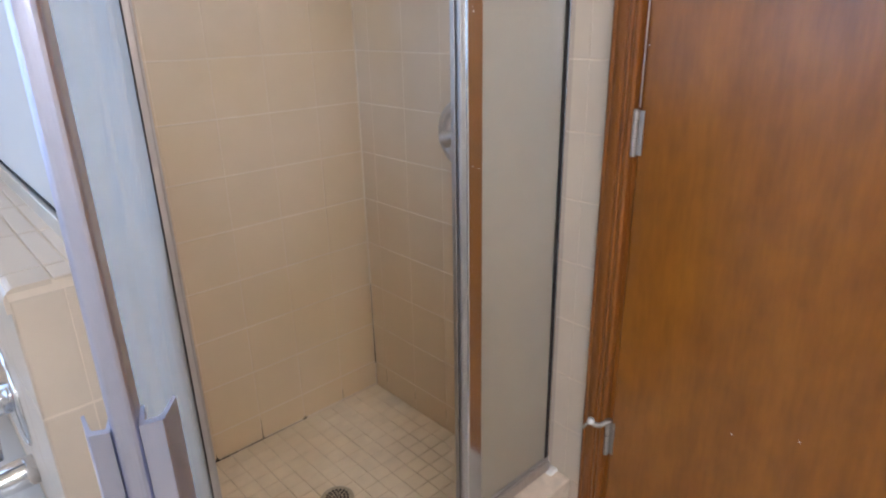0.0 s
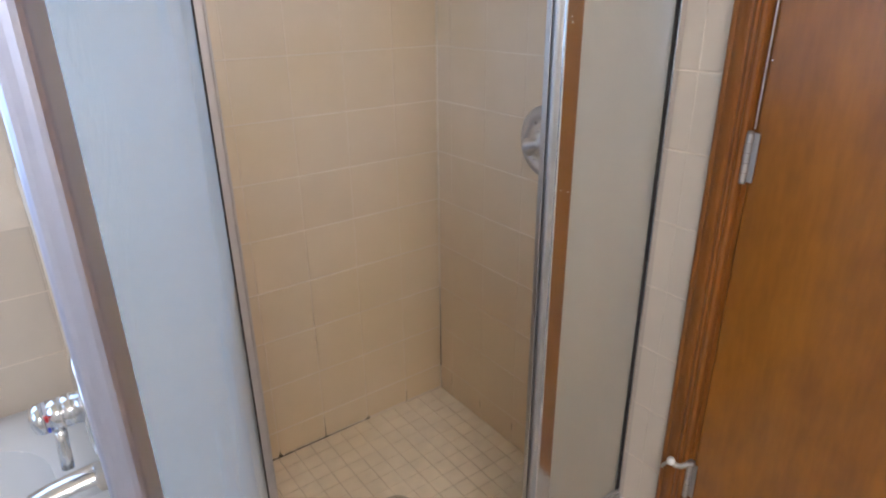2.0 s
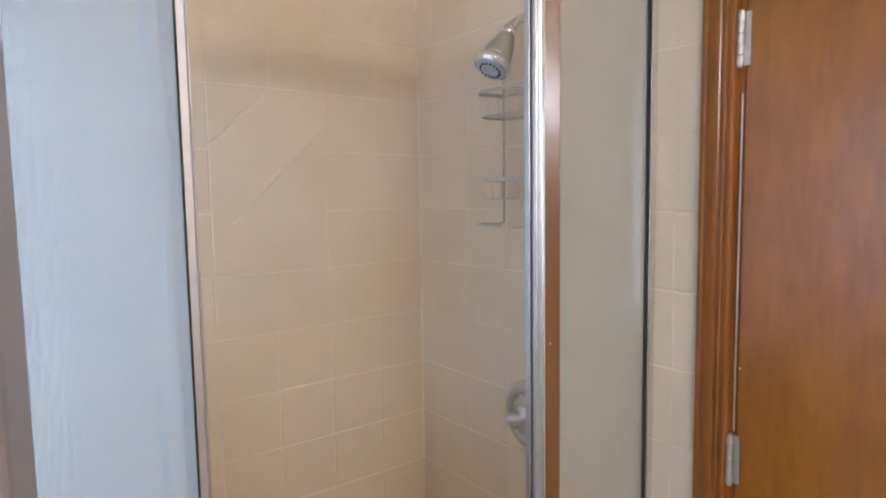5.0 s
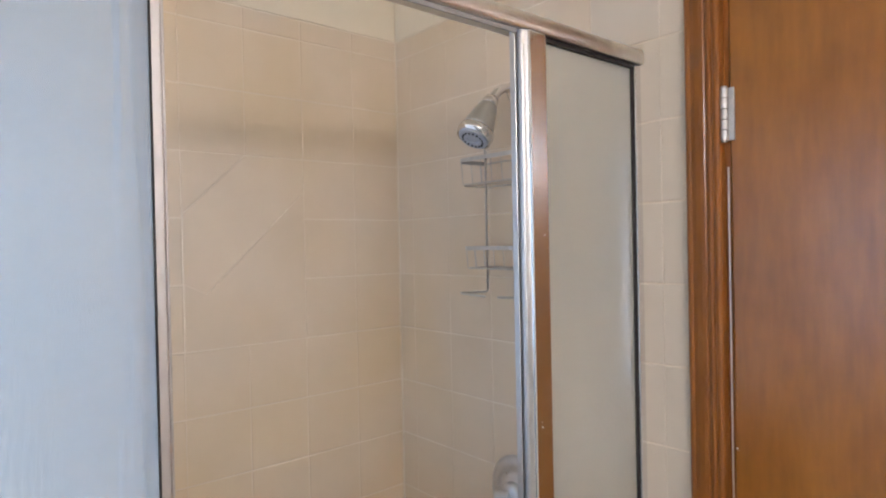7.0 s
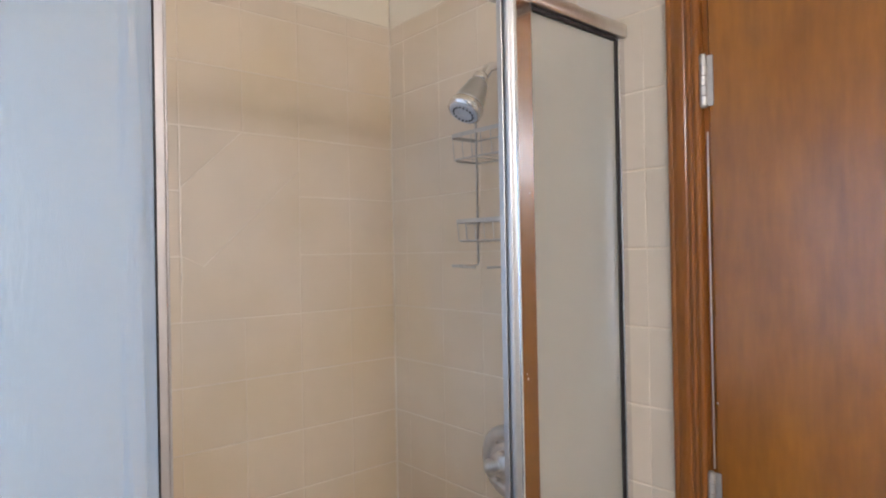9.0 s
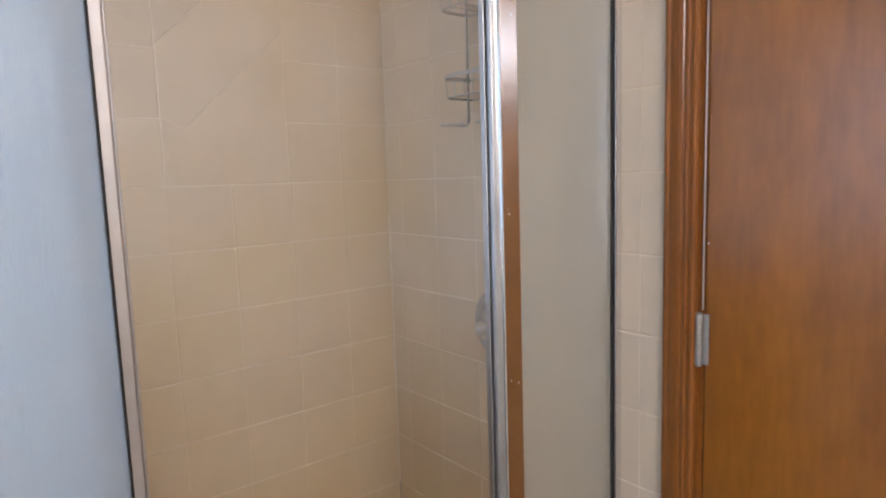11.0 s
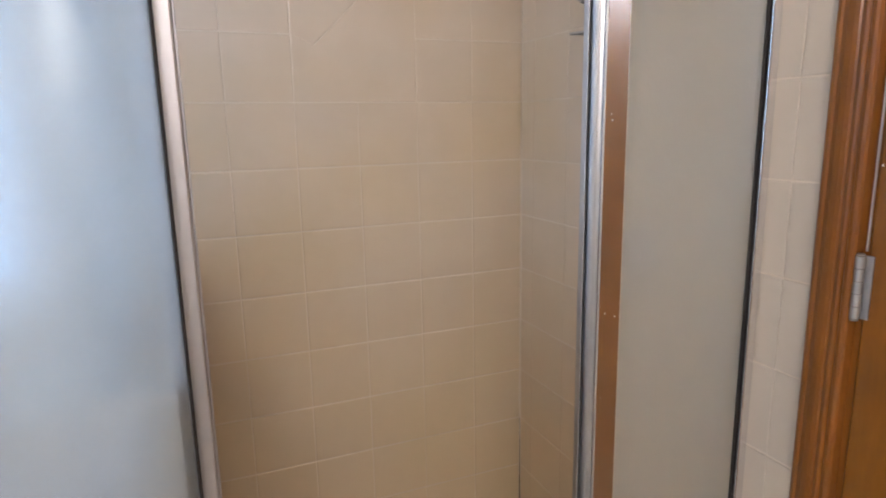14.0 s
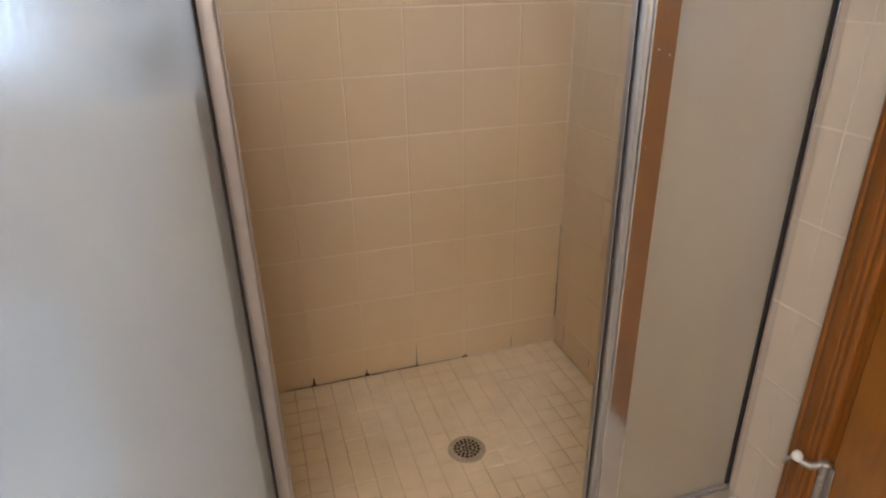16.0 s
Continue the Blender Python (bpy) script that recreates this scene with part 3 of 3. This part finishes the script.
# ---- shower fittings ----
def shower_valve():
    v = empty("shower_valve", pose(-0.002, 0.395, 0.984))
    tagged(v, "dulled chrome round shower valve on the tiles", "shower valve")
    out = Matrix.Rotation(radians(-90), 4, 'Y')
    part("escutcheon", lathe([(0.0, 0.0), (0.088, 0.0), (0.088, 0.004), (0.080, 0.011), (0.062, 0.016), (0.058, 0.013), (0.045, 0.013), (0.036, 0.020), (0.0, 0.020)], n=48, m=out), VALVE, v, smooth=True)
    part("hub", lathe([(0.0, 0.018), (0.033, 0.018), (0.030, 0.030), (0.026, 0.036), (0.0, 0.039)], n=32, m=out), VALVE, v, smooth=True)
    part("lever", lathe([(0.0, -0.012), (0.012, -0.010), (0.0135, 0.0), (0.0145, 0.018), (0.020, 0.040), (0.021, 0.050), (0.017, 0.060), (0.0, 0.064)], n=20,
                        m=Matrix.Translation((-0.034, 0.0, 0.0)) @ Matrix.Rotation(radians(-78), 4, 'X') @ Matrix.Rotation(radians(-35), 4, 'X') @ Matrix.Diagonal((0.85, 1.05, 0.68, 1))), VALVE, v, smooth=True)
    for a in (60, 120, 240, 300):
        part("screw", lathe([(0.0, 0.015), (0.004, 0.015), (0.003, 0.018), (0.0, 0.018)], n=10, m=Matrix.Translation((0, 0.052 * math.cos(radians(a)), 0.052 * math.sin(radians(a)))) @ out), STEEL, v)


def shower_head():
    h = empty("showerhead", pose(-0.002, 0.378, 1.916))
    tagged(h, "chrome shower head on a bent wall arm", "shower head")
    out = Matrix.Rotation(radians(-90), 4, 'Y')
    part("flange", lathe([(0.0, 0.0), (0.030, 0.0), (0.028, 0.006), (0.014, 0.012), (0.0, 0.012)], n=28, m=out), CHROME, h, smooth=True)
    part("arm", tube([(0, 0, 0), (-0.03, 0, 0.002), (-0.05, 0, -0.002), (-0.065, 0, -0.011), (-0.078, 0, -0.024), (-0.088, 0, -0.036)], 0.0105, 14), CHROME, h, smooth=True)
    tilt = Matrix.Translation((-0.088, 0, -0.036)) @ Matrix.Rotation(radians(180 + 32), 4, 'Y') @ Matrix.Diagonal((1.14, 1.14, 1.14, 1))
    part("ball_joint", lathe([(0.0, -0.010), (0.013, -0.008), (0.016, 0.0), (0.016, 0.012), (0.0, 0.012)], n=24, m=tilt), CHROME, h, smooth=True)
    part("bell", lathe([(0.0, 0.010), (0.017, 0.011), (0.021, 0.022), (0.030, 0.062), (0.033, 0.070), (0.0, 0.070)], n=32, m=tilt), PLASTIC_CHROME, h, "dulled chrome bell", smooth=True)
    part("collar", lathe([(0.0, 0.0705), (0.034, 0.0705), (0.036, 0.078), (0.034, 0.088), (0.0, 0.088)], n=32, m=tilt), CHROME, h, smooth=True)
    face = part("spray_face", lathe([(0.0, 0.0885), (0.030, 0.0885), (0.028, 0.092), (0.012, 0.0925), (0.011, 0.090), (0.0, 0.090)], n=32, m=tilt), PLASTIC, h, "grey plastic spray face")
    for i in range(16):
        a = 2 * math.pi * i / 16
        part("nozzle", lathe([(0.0, 0.090), (0.0022, 0.090), (0.0016, 0.095), (0.0, 0.095)], n=6, m=tilt @ Matrix.Translation((0.020 * math.cos(a), 0.020 * math.sin(a), 0))), VINYL, face)


PLASTIC_CHROME = mat("dull_chrome_plastic", (0.58, 0.57, 0.56), 0.32, 0.85, 0.04, 30)


def shower_caddy():
    """Two wire shelves on a pair of rods that hang from the shower arm."""
    c = empty("shower_caddy", pose(-0.012, 0.377, 1.44))
    tagged(c, "grey wire shower caddy hung from the shower arm", "shower caddy")
    top = 0.478
    pts = [(-0.020, 0.080, 0.02), (-0.020, 0.080, top - 0.08), (-0.020, 0.055, top - 0.035), (-0.022, 0.02, top - 0.005), (-0.024, 0.0, top + 0.003),
           (-0.022, -0.02, top - 0.005), (-0.020, -0.055, top - 0.035), (-0.020, -0.080, top - 0.08), (-0.020, -0.080, 0.02)]
    part("rod", tube(pts, 0.0028, 8), CADDY, c, smooth=True)
    for z, hgt, dep, half_w in ((0.262, 0.060, 0.100, 0.098), (0.072, 0.050, 0.095, 0.092)):
        def loop(zz, d, w):
            out = [(-0.002, -w, zz), (-d + 0.03, -w, zz)]
            out += [(-d + 0.03 - 0.03 * math.sin(a), -w + 0.03 - 0.03 * math.cos(a), zz) for a in [math.pi / 8 * i for i in range(1, 5)]]
            out += [(-d, w - 0.03, zz)]
            out += [(-d + 0.03 - 0.03 * math.cos(a), w - 0.03 + 0.03 * math.sin(a), zz) for a in [math.pi / 8 * i for i in range(1, 5)]]
            out += [(-0.002, w, zz)]
            return out
        band = bmesh.new()
        lp = loop(z + hgt, dep, half_w)
        for a, b in zip(lp, lp[1:]):
            q = [band.verts.new(p) for p in (a, b, (b[0], b[1], b[2] - 0.009), (a[0], a[1], a[2] - 0.009))]
            band.faces.new(q)
        bmesh.ops.remove_doubles(band, verts=band.verts[:], dist=1e-5)
        bmesh.ops.solidify(band, geom=band.faces[:], thickness=0.002)
        shelf = part("shelf", band, CADDY, c, "flat-banded wire basket")
        part("lower_wire", tube(loop(z, dep - 0.006, half_w - 0.006), 0.002, 6, closed=True), CADDY, shelf)
        part("back_wire", tube([(-0.002, -half_w, z + hgt - 0.004), (-0.002, half_w, z + hgt - 0.004)], 0.002, 6), CADDY, shelf)
        for i in range(6):
            y = -half_w + 0.02 + (2 * half_w - 0.04) * i / 5
            part("wire", tube([(-0.002, y, z), (-dep + 0.008, y, z)], 0.0009, 6), CADDY, shelf)
            part("wire", tube([(-dep + 0.006, y, z), (-dep + 0.001, y, z + hgt - 0.004)], 0.0009, 6), CADDY, shelf)
        for y in (-half_w, half_w):
            for xx in (-0.02, -0.05):
                part("wire", tube([(xx, y * 0.955, z), (xx, y, z + hgt - 0.004)], 0.0009, 6), CADDY, shelf)
    for s in (1, -1):
        part("bottom_hook", tube([(-0.020, s * 0.080, 0.0225), (-0.021, s * 0.081, 0.016), (-0.028, s * 0.084, 0.013), (-0.088, s * 0.100, 0.014), (-0.090, s * 0.094, 0.013), (-0.088, s * 0.02, 0.010)], 0.0026, 8), CADDY, c, smooth=True)


shower_valve()
shower_head()
shower_caddy()

# ---- wooden door ----
DOOR_Y0, DOOR_Y1, DOOR_H = -0.107, -0.829, 2.03


def casing_piece(name, length, m):
    """Moulded casing; x across its 66 mm, y out of the wall, z along it."""
    prof = [(0, 0), (0, 0.009), (0.003, 0.0115), (0.008, 0.0125), (0.011, 0.011), (0.013, 0.0115), (0.020, 0.0145), (0.030, 0.0165), (0.037, 0.0165), (0.039, 0.0145), (0.041, 0.0145), (0.043, 0.017),
            (0.047, 0.0185), (0.050, 0.0175), (0.0515, 0.0155), (0.053, 0.0155), (0.055, 0.018), (0.060, 0.019), (0.064, 0.0175), (0.066, 0.014), (0.066, 0)]
    bm = prism(prof, 0, length)
    bm.transform(m)
    return bm


def door_casing():
    c = empty("door_trim", pose(0, -0.03, 0))
    tagged(c, "orange-stained moulded wooden door casing", "door casing", kind="structure")
    z = Matrix(((0, -1, 0, 0), (-1, 0, 0, 0), (0, 0, 1, 0), (0, 0, 0, 1)))
    part("casing_leg", casing_piece("leg", 2.11, Matrix.Translation((0, 0.0, 0)) @ z), CASING_WOOD, c)
    z2 = Matrix(((0, -1, 0, 0), (1, 0, 0, 0), (0, 0, 1, 0), (0, 0, 0, 1)))
    part("casing_leg", casing_piece("leg", 2.11, Matrix.Translation((0, -0.876, 0)) @ z2), CASING_WOOD, c)
    part("casing_head", box((-0.018, -0.8095, 2.045), (0, -0.0665, 2.11), 0.004), CASING_WOOD, c)
    part("jamb", box((-0.0005, -0.0755, 0), (0.118, -0.0663, 2.04)), CASING_WOOD, c)
    part("jamb", box((0.0035, -0.8045, 0), (0.118, -0.8005, 2.04)), CASING_WOOD, c)
    part("door_stop", box((0.042, -0.088, 0), (0.055, -0.076, 2.035), 0.002), CASING_WOOD, c)


door_casing()


def bathroom_door():
    d = empty("door_1", pose(0, DOOR_Y0, 0))
    tagged(d, "closed flush door of orange-stained wood veneer", "door", kind="structure")
    part("door_leaf", box((-0.004, DOOR_Y1 - DOOR_Y0, 0.012), (0.031, 0.0, DOOR_H), 0.003, 3), DOOR_WOOD, d)
    # thin pale strip added for the bright line of light at the gap
    part("edge_strip", box((-0.0036, 0.0032, 1.095), (-0.0007, 0.0058, 1.69), 0.0006), DULL, d, "added pale strip standing in for light at the door gap")
    rnd = random.Random(5)
    for y, z in ((-0.004, 1.212), (-0.267, 0.468), (-0.386, 0.515)):
        part("paint_speck", lathe([(0.0, 0.0), (0.0014, 0.0), (0.0010, 0.0005), (0.0, 0.0006)], n=7, m=Matrix.Translation((-0.0041, y, z)) @ Matrix.Rotation(radians(-90), 4, 'Y') @ Matrix.Diagonal((1, rnd.uniform(0.7, 1.6), 1, 1))), RUBBER, d)
    for z in (1.779, 1.0455, 0.312):
        bm = bmesh.new()
        k = 0.089 / 5
        for i in range(5):
            joined(bm, lathe([(0.0, 0.0), (0.0056, 0.0), (0.0064, 0.001), (0.0064, k - 0.0015), (0.0056, k - 0.0005), (0.0, k - 0.0005)], n=16, m=Matrix.Translation((-0.0115, 0.006, z - 0.0445 + i * k))))
        for zz in (z - 0.0475, z + 0.0445):
            joined(bm, lathe([(0.0, 0.0), (0.005, 0.0), (0.0055, 0.0015), (0.004, 0.003), (0.0, 0.003)], n=14, m=Matrix.Translation((-0.0115, 0.006, zz))))
        h = part("hinge", bm, STEEL, d, "satin steel butt hinge")
        part("leaf", box((-0.0075, -0.009, z - 0.0445), (-0.0045, 0.004, z + 0.0445), 0.0008), STEEL, h)


bathroom_door()


def hinge_stop():
    s = empty("hinge_door_stop", pose(-0.0115, DOOR_Y0 + 0.006, 0.3596))
    tagged(s, "small metal hinge-pin door stop with white tip", "door stop")
    part("collar", lathe([(0.0, -0.002), (0.0095, -0.002), (0.0100, 0.0), (0.0100, 0.004), (0.007, 0.006), (0.0, 0.0065)], n=16), STEEL, s, smooth=True)
    part("arm", tube([(-0.003, 0.001, 0.001), (-0.009, 0.007, -0.006), (-0.015, 0.014, -0.011), (-0.021, 0.023, -0.010), (-0.025, 0.031, -0.004)], 0.0062, 10), STEEL, s, smooth=True)
    part("tip", lathe([(0.0, -0.009), (0.006, -0.008), (0.009, -0.003), (0.0088, 0.002), (0.006, 0.007), (0.0, 0.0085)], n=16, m=Matrix.Translation((-0.026, 0.031, -0.001))), RUBBER, s, smooth=True)
    part("hook", tube([(-0.026, 0.034, -0.006), (-0.030, 0.042, -0.014), (-0.032, 0.047, -0.026)], 0.0034, 8), STEEL, s, smooth=True)


hinge_stop()


# ---- vanity lamp behind the camera ----
def vanity_lamp():
    v = empty("vanity_lamp", pose(-1.32, Y_NEAR, 2.06))
    tagged(v, "wall lamp bar with warm frosted bulbs", "wall lamp")
    part("back_plate", box((-0.52, 0.0005, -0.05), (0.52, 0.03, 0.05), 0.006), CHROME, v)
    glow = bpy.data.materials.new("warm_bulb")
    glow.use_nodes = True
    b = glow.node_tree.nodes["Principled BSDF"]
    b.inputs["Emission Color"].default_value = (1.0, 0.95, 0.885, 1)
    b.inputs["Emission Strength"].default_value = 39.0
    for x in (-0.38, -0.19, 0.0, 0.19, 0.38):
        part("bulb", lathe([(0.094 * math.cos(a), 0.094 * math.sin(a)) for a in [math.pi * (k / 8 - 0.5) for k in range(9)]], n=20, m=Matrix.Translation((x, 0.134, 0))), glow, v, "warm frosted bulb", smooth=True)
        part("socket", lathe([(0.0, 0.0), (0.02, 0.0), (0.018, 0.012), (0.0, 0.012)], n=20, m=Matrix.Translation((x, 0.0305, 0)) @ Matrix.Rotation(radians(-90), 4, 'X')), CHROME, v)


vanity_lamp()

# ---- tiles, piece by piece ----
back_cols = [-0.0015, -C1] + [-C1 - k * PITCH for k in range(1, 12)]
back_cols = back_cols[::-1]
block_u = [i for i, (a, b) in enumerate(spans(back_cols)) if -0.61 < (a + b) / 2 < -0.29]
rows = [SHOWER_FLOOR + 0.002] + ROWS + [TILE_TOP]
block_v = [j for j, (a, b) in enumerate(spans(rows)) if ROWS[8] < (a + b) / 2 < ROWS[11]]
shown = [j for j in range(len(rows) - 1)]
skip_back = {(i, j) for i in block_u for j in block_v}
# behind the tub the window takes the place of some tiles
skip_back |= {(i, j) for i, (a, b) in enumerate(spans(back_cols)) for j, (c, d) in enumerate(spans(rows)) if a < -1.20 and d > 0.90 and c < 1.90}
skip_back |= {(i, j) for i, (a, b) in enumerate(spans(back_cols)) for j, (c, d) in enumerate(spans(rows)) if a < -1.04 and d < 0.45}
# the stained, warm-lit colour goes only on tiles inside the shower
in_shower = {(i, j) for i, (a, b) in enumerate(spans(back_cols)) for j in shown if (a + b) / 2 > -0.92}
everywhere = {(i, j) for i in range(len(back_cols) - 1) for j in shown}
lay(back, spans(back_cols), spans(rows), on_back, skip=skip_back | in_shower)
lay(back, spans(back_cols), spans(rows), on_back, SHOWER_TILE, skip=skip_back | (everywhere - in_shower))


def cut_tile(parent, corners, name="cut_tile"):
    """A tile cut to a polygon on the back wall, given in wall coordinates."""
    c = sum((Vector(p) for p in corners), Vector((0, 0))) / len(corners)
    bm = bmesh.new()
    rings = []
    for inset, z in ((0.0016, 0.0), (0.0016, 0.0016), (0.0024, 0.0021), (0.004, 0.0024)):
        ring = []
        for p in corners:
            d = (Vector(p) - c)
            ring.append(bm.verts.new((*(d * (1 - inset * 1.35 / max(d.length, 0.01))), z)))
        rings.append(ring)
    n = len(corners)
    for lo, hi in zip(rings, rings[1:]):
        for i in range(n):
            bm.faces.new((lo[i], lo[(i + 1) % n], hi[(i + 1) % n], hi[i]))
    bm.faces.new(rings[-1])
    ob = part(name, bm, SHOWER_TILE)
    ob.parent = parent
    ob.matrix_world = on_back(c.x, c.y)


# two tiles set on the slant, with cut pieces round them
u0, u1, v0, v1 = -C1 - 3 * PITCH, -C1 - PITCH, ROWS[8], ROWS[11]
p1, p2, p3, p4 = (u0 + 0.050, 1.461), (u1, 1.708), (u0 + 0.150, v1), (u0, v1 - 0.145)
cut_tile(back, [(u0, ROWS[9]), (u0, v0), (u1, v0), p2, p1])
cut_tile(back, [(u0, v1), p4, p3])
cut_tile(back, [p1, p2, (u1, v1), p3, p4, (u0, ROWS[9])], "slanted_tile")

right_cols = [-0.0295] + SIDE_SEAMS + [BACK_Y - 0.0015]
low = [0.002] + ROWS + [TILE_TOP]
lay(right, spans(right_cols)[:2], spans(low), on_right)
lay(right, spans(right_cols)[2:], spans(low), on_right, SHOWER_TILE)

# half wall: end face, tub face, shower face and ledge
Y_END = 0.075


def on_end(u, v):
    return Matrix.Translation((u, Y_END, v)) @ Matrix(((1, 0, 0, 0), (0, 0, -1, 0), (0, 1, 0, 0), (0, 0, 0, 1)))


def on_tub_face(u, v):
    return Matrix.Translation((HX0 + 0.001, u, v)) @ Matrix(((0, 0, -1, 0), (1, 0, 0, 0), (0, -1, 0, 0), (0, 0, 0, 1))) @ pose(0, 0, 0, 0, 0, 180)


def on_ledge(u, v):
    return Matrix.Translation((u, v, LEDGE - 0.0026 + (v - 0.46) * math.tan(radians(SLOPE)))) @ pose(0, 0, 0, SLOPE)


half_rows = [0.002, 0.047, 0.199, 0.351, 0.504, 0.656, 0.808, LEDGE - 0.026]
lay(half, spans([HX0 + 0.001, -1.000, HX1]), spans(half_rows), on_end)
lay(half, spans([0.072, 0.225, 0.377, 0.53, 0.682, BACK_Y]), spans(half_rows[4:]), on_tub_face)
ledge_cuts = spans([0.069, 0.12, 0.272, 0.424, 0.577, 0.729, BACK_Y])
lay(half, spans([-1.010, -0.983, HX1]), ledge_cuts, on_ledge, thick=0.0034)

# rounded tiles along the tub edge of the ledge
for v0, v1 in ledge_cuts:
    nose = [(-1.0115, -0.006), (-1.0115, 0.0008), (HX0 + 0.012, 0.0008)]
    nose += [(HX0 + 0.012 - 0.016 * math.sin(a), -0.0152 + 0.016 * math.cos(a)) for a in [radians(15 * k) for k in range(1, 7)]]
    nose += [(HX0 - 0.004, -0.030), (HX0 + 0.0005, -0.030), (HX0 + 0.0005, -0.006)]
    bm = prism([(x, z) for x, z in nose], -(v1 - v0) / 2 + 0.0012, (v1 - v0) / 2 - 0.0012)
    bm.transform(Matrix(((1, 0, 0, 0), (0, 0, 1, 0), (0, 1, 0, 0), (0, 0, 0, 1))))
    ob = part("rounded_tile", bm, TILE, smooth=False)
    ob.parent = half
    ob.matrix_world = Matrix.Translation((0, (v0 + v1) / 2, LEDGE + ((v0 + v1) / 2 - 0.46) * math.tan(radians(SLOPE)))) @ pose(0, 0, 0, SLOPE)

# mosaic of the shower floor, 2 in
mx = [-0.002 - k * PITCH / 3 for k in range(18)][::-1]
my = [BACK_Y - 0.001 - k * PITCH / 3 for k in range(15)][::-1]


def on_floor(u, v):
    return Matrix.Translation((u, v, SHOWER_FLOOR - 0.0027))


near_drain = {(i, j) for i, (a, b) in enumerate(spans(mx)) for j, (c, d) in enumerate(spans(my)) if math.hypot((a + b) / 2 + 0.430, (c + d) / 2 - 0.467) < 0.02}
lay(pan, spans(mx), spans(my), on_floor, MOSAIC, "mosaic_tile", 0.0021, near_drain, 0.0005, 0.003)


# black mildew and open joints at the foot of the shower walls
def streak(parent, a, b, width, normal, seed, taper=0.0):
    """A ragged dark line from a to b on the surface that faces along normal, narrower towards b by the taper."""
    rnd = random.Random(seed)
    a, b, nrm = Vector(a), Vector(b), Vector(normal)
    side = (b - a).cross(nrm).normalized()
    bm = bmesh.new()
    n = max(4, int((b - a).length / 0.006))
    rows_ = []
    for i in range(n + 1):
        c = a.lerp(b, i / n)
        w = width * rnd.uniform(0.35, 1.0) * (0.3 if i in (0, n) and not taper else 1.0) * (1 - taper * i / n)
        rows_.append([bm.verts.new(c - side * w / 2), bm.verts.new(c + nrm * 0.0006), bm.verts.new(c + side * w / 2)])
    for p, q in zip(rows_, rows_[1:]):
        bm.faces.new((p[0], p[1], q[1], q[0]))
        bm.faces.new((p[1], p[2], q[2], q[1]))
    ob = part("mildew_streak", bm, MILDEW)
    ob.parent = parent
    return ob


on_y, on_x = BACK_Y - 0.0011, -0.0011
foot = SHOWER_FLOOR + 0.0005
for k, (h, w) in enumerate(((0.014, 0.009), (0.078, 0.0050), (0.024, 0.016), (0.028, 0.017))):
    x = -C1 - (k + 1) * PITCH
    streak(back, (x, on_y, foot), (x, on_y, foot + h), w, (0, -1, 0), k, 0.85)
    streak(back, (x - 0.012, on_y, foot + 0.002), (x + 0.010, on_y, foot + 0.002), 0.006, (0, -1, 0), 20 + k)
streak(back, (-0.84, on_y, foot + 0.001), (-0.69, on_y, foot + 0.001), 0.0030, (0, -1, 0), 31)
streak(back, (-0.69, on_y, foot + 0.0020), (-0.455, on_y, foot + 0.0015), 0.0050, (0, -1, 0), 32)
streak(back, (-0.45, on_y, foot + 0.0015), (-0.31, on_y, foot + 0.001), 0.0022, (0, -1, 0), 33)
streak(back, (-C1, on_y, foot), (-C1, on_y, foot + 0.045), 0.0016, (0, -1, 0), 34)
streak(right, (-0.0016, BACK_Y - 0.0022, 0.110), (-0.0016, BACK_Y - 0.0022, 0.235), 0.0036, (-0.7, -0.7, 0), 35)
streak(right, (-0.0016, BACK_Y - 0.0022, 0.235), (-0.0016, BACK_Y - 0.0022, 0.42), 0.0016, (-0.7, -0.7, 0), 36)
for k, (y, h) in enumerate(((SIDE_SEAMS[5], 0.05), (SIDE_SEAMS[4], 0.03), (SIDE_SEAMS[3], 0.035))):
    streak(right, (on_x, y, 0.060), (on_x, y, 0.060 + h), 0.0022, (-1, 0, 0), 40 + k)
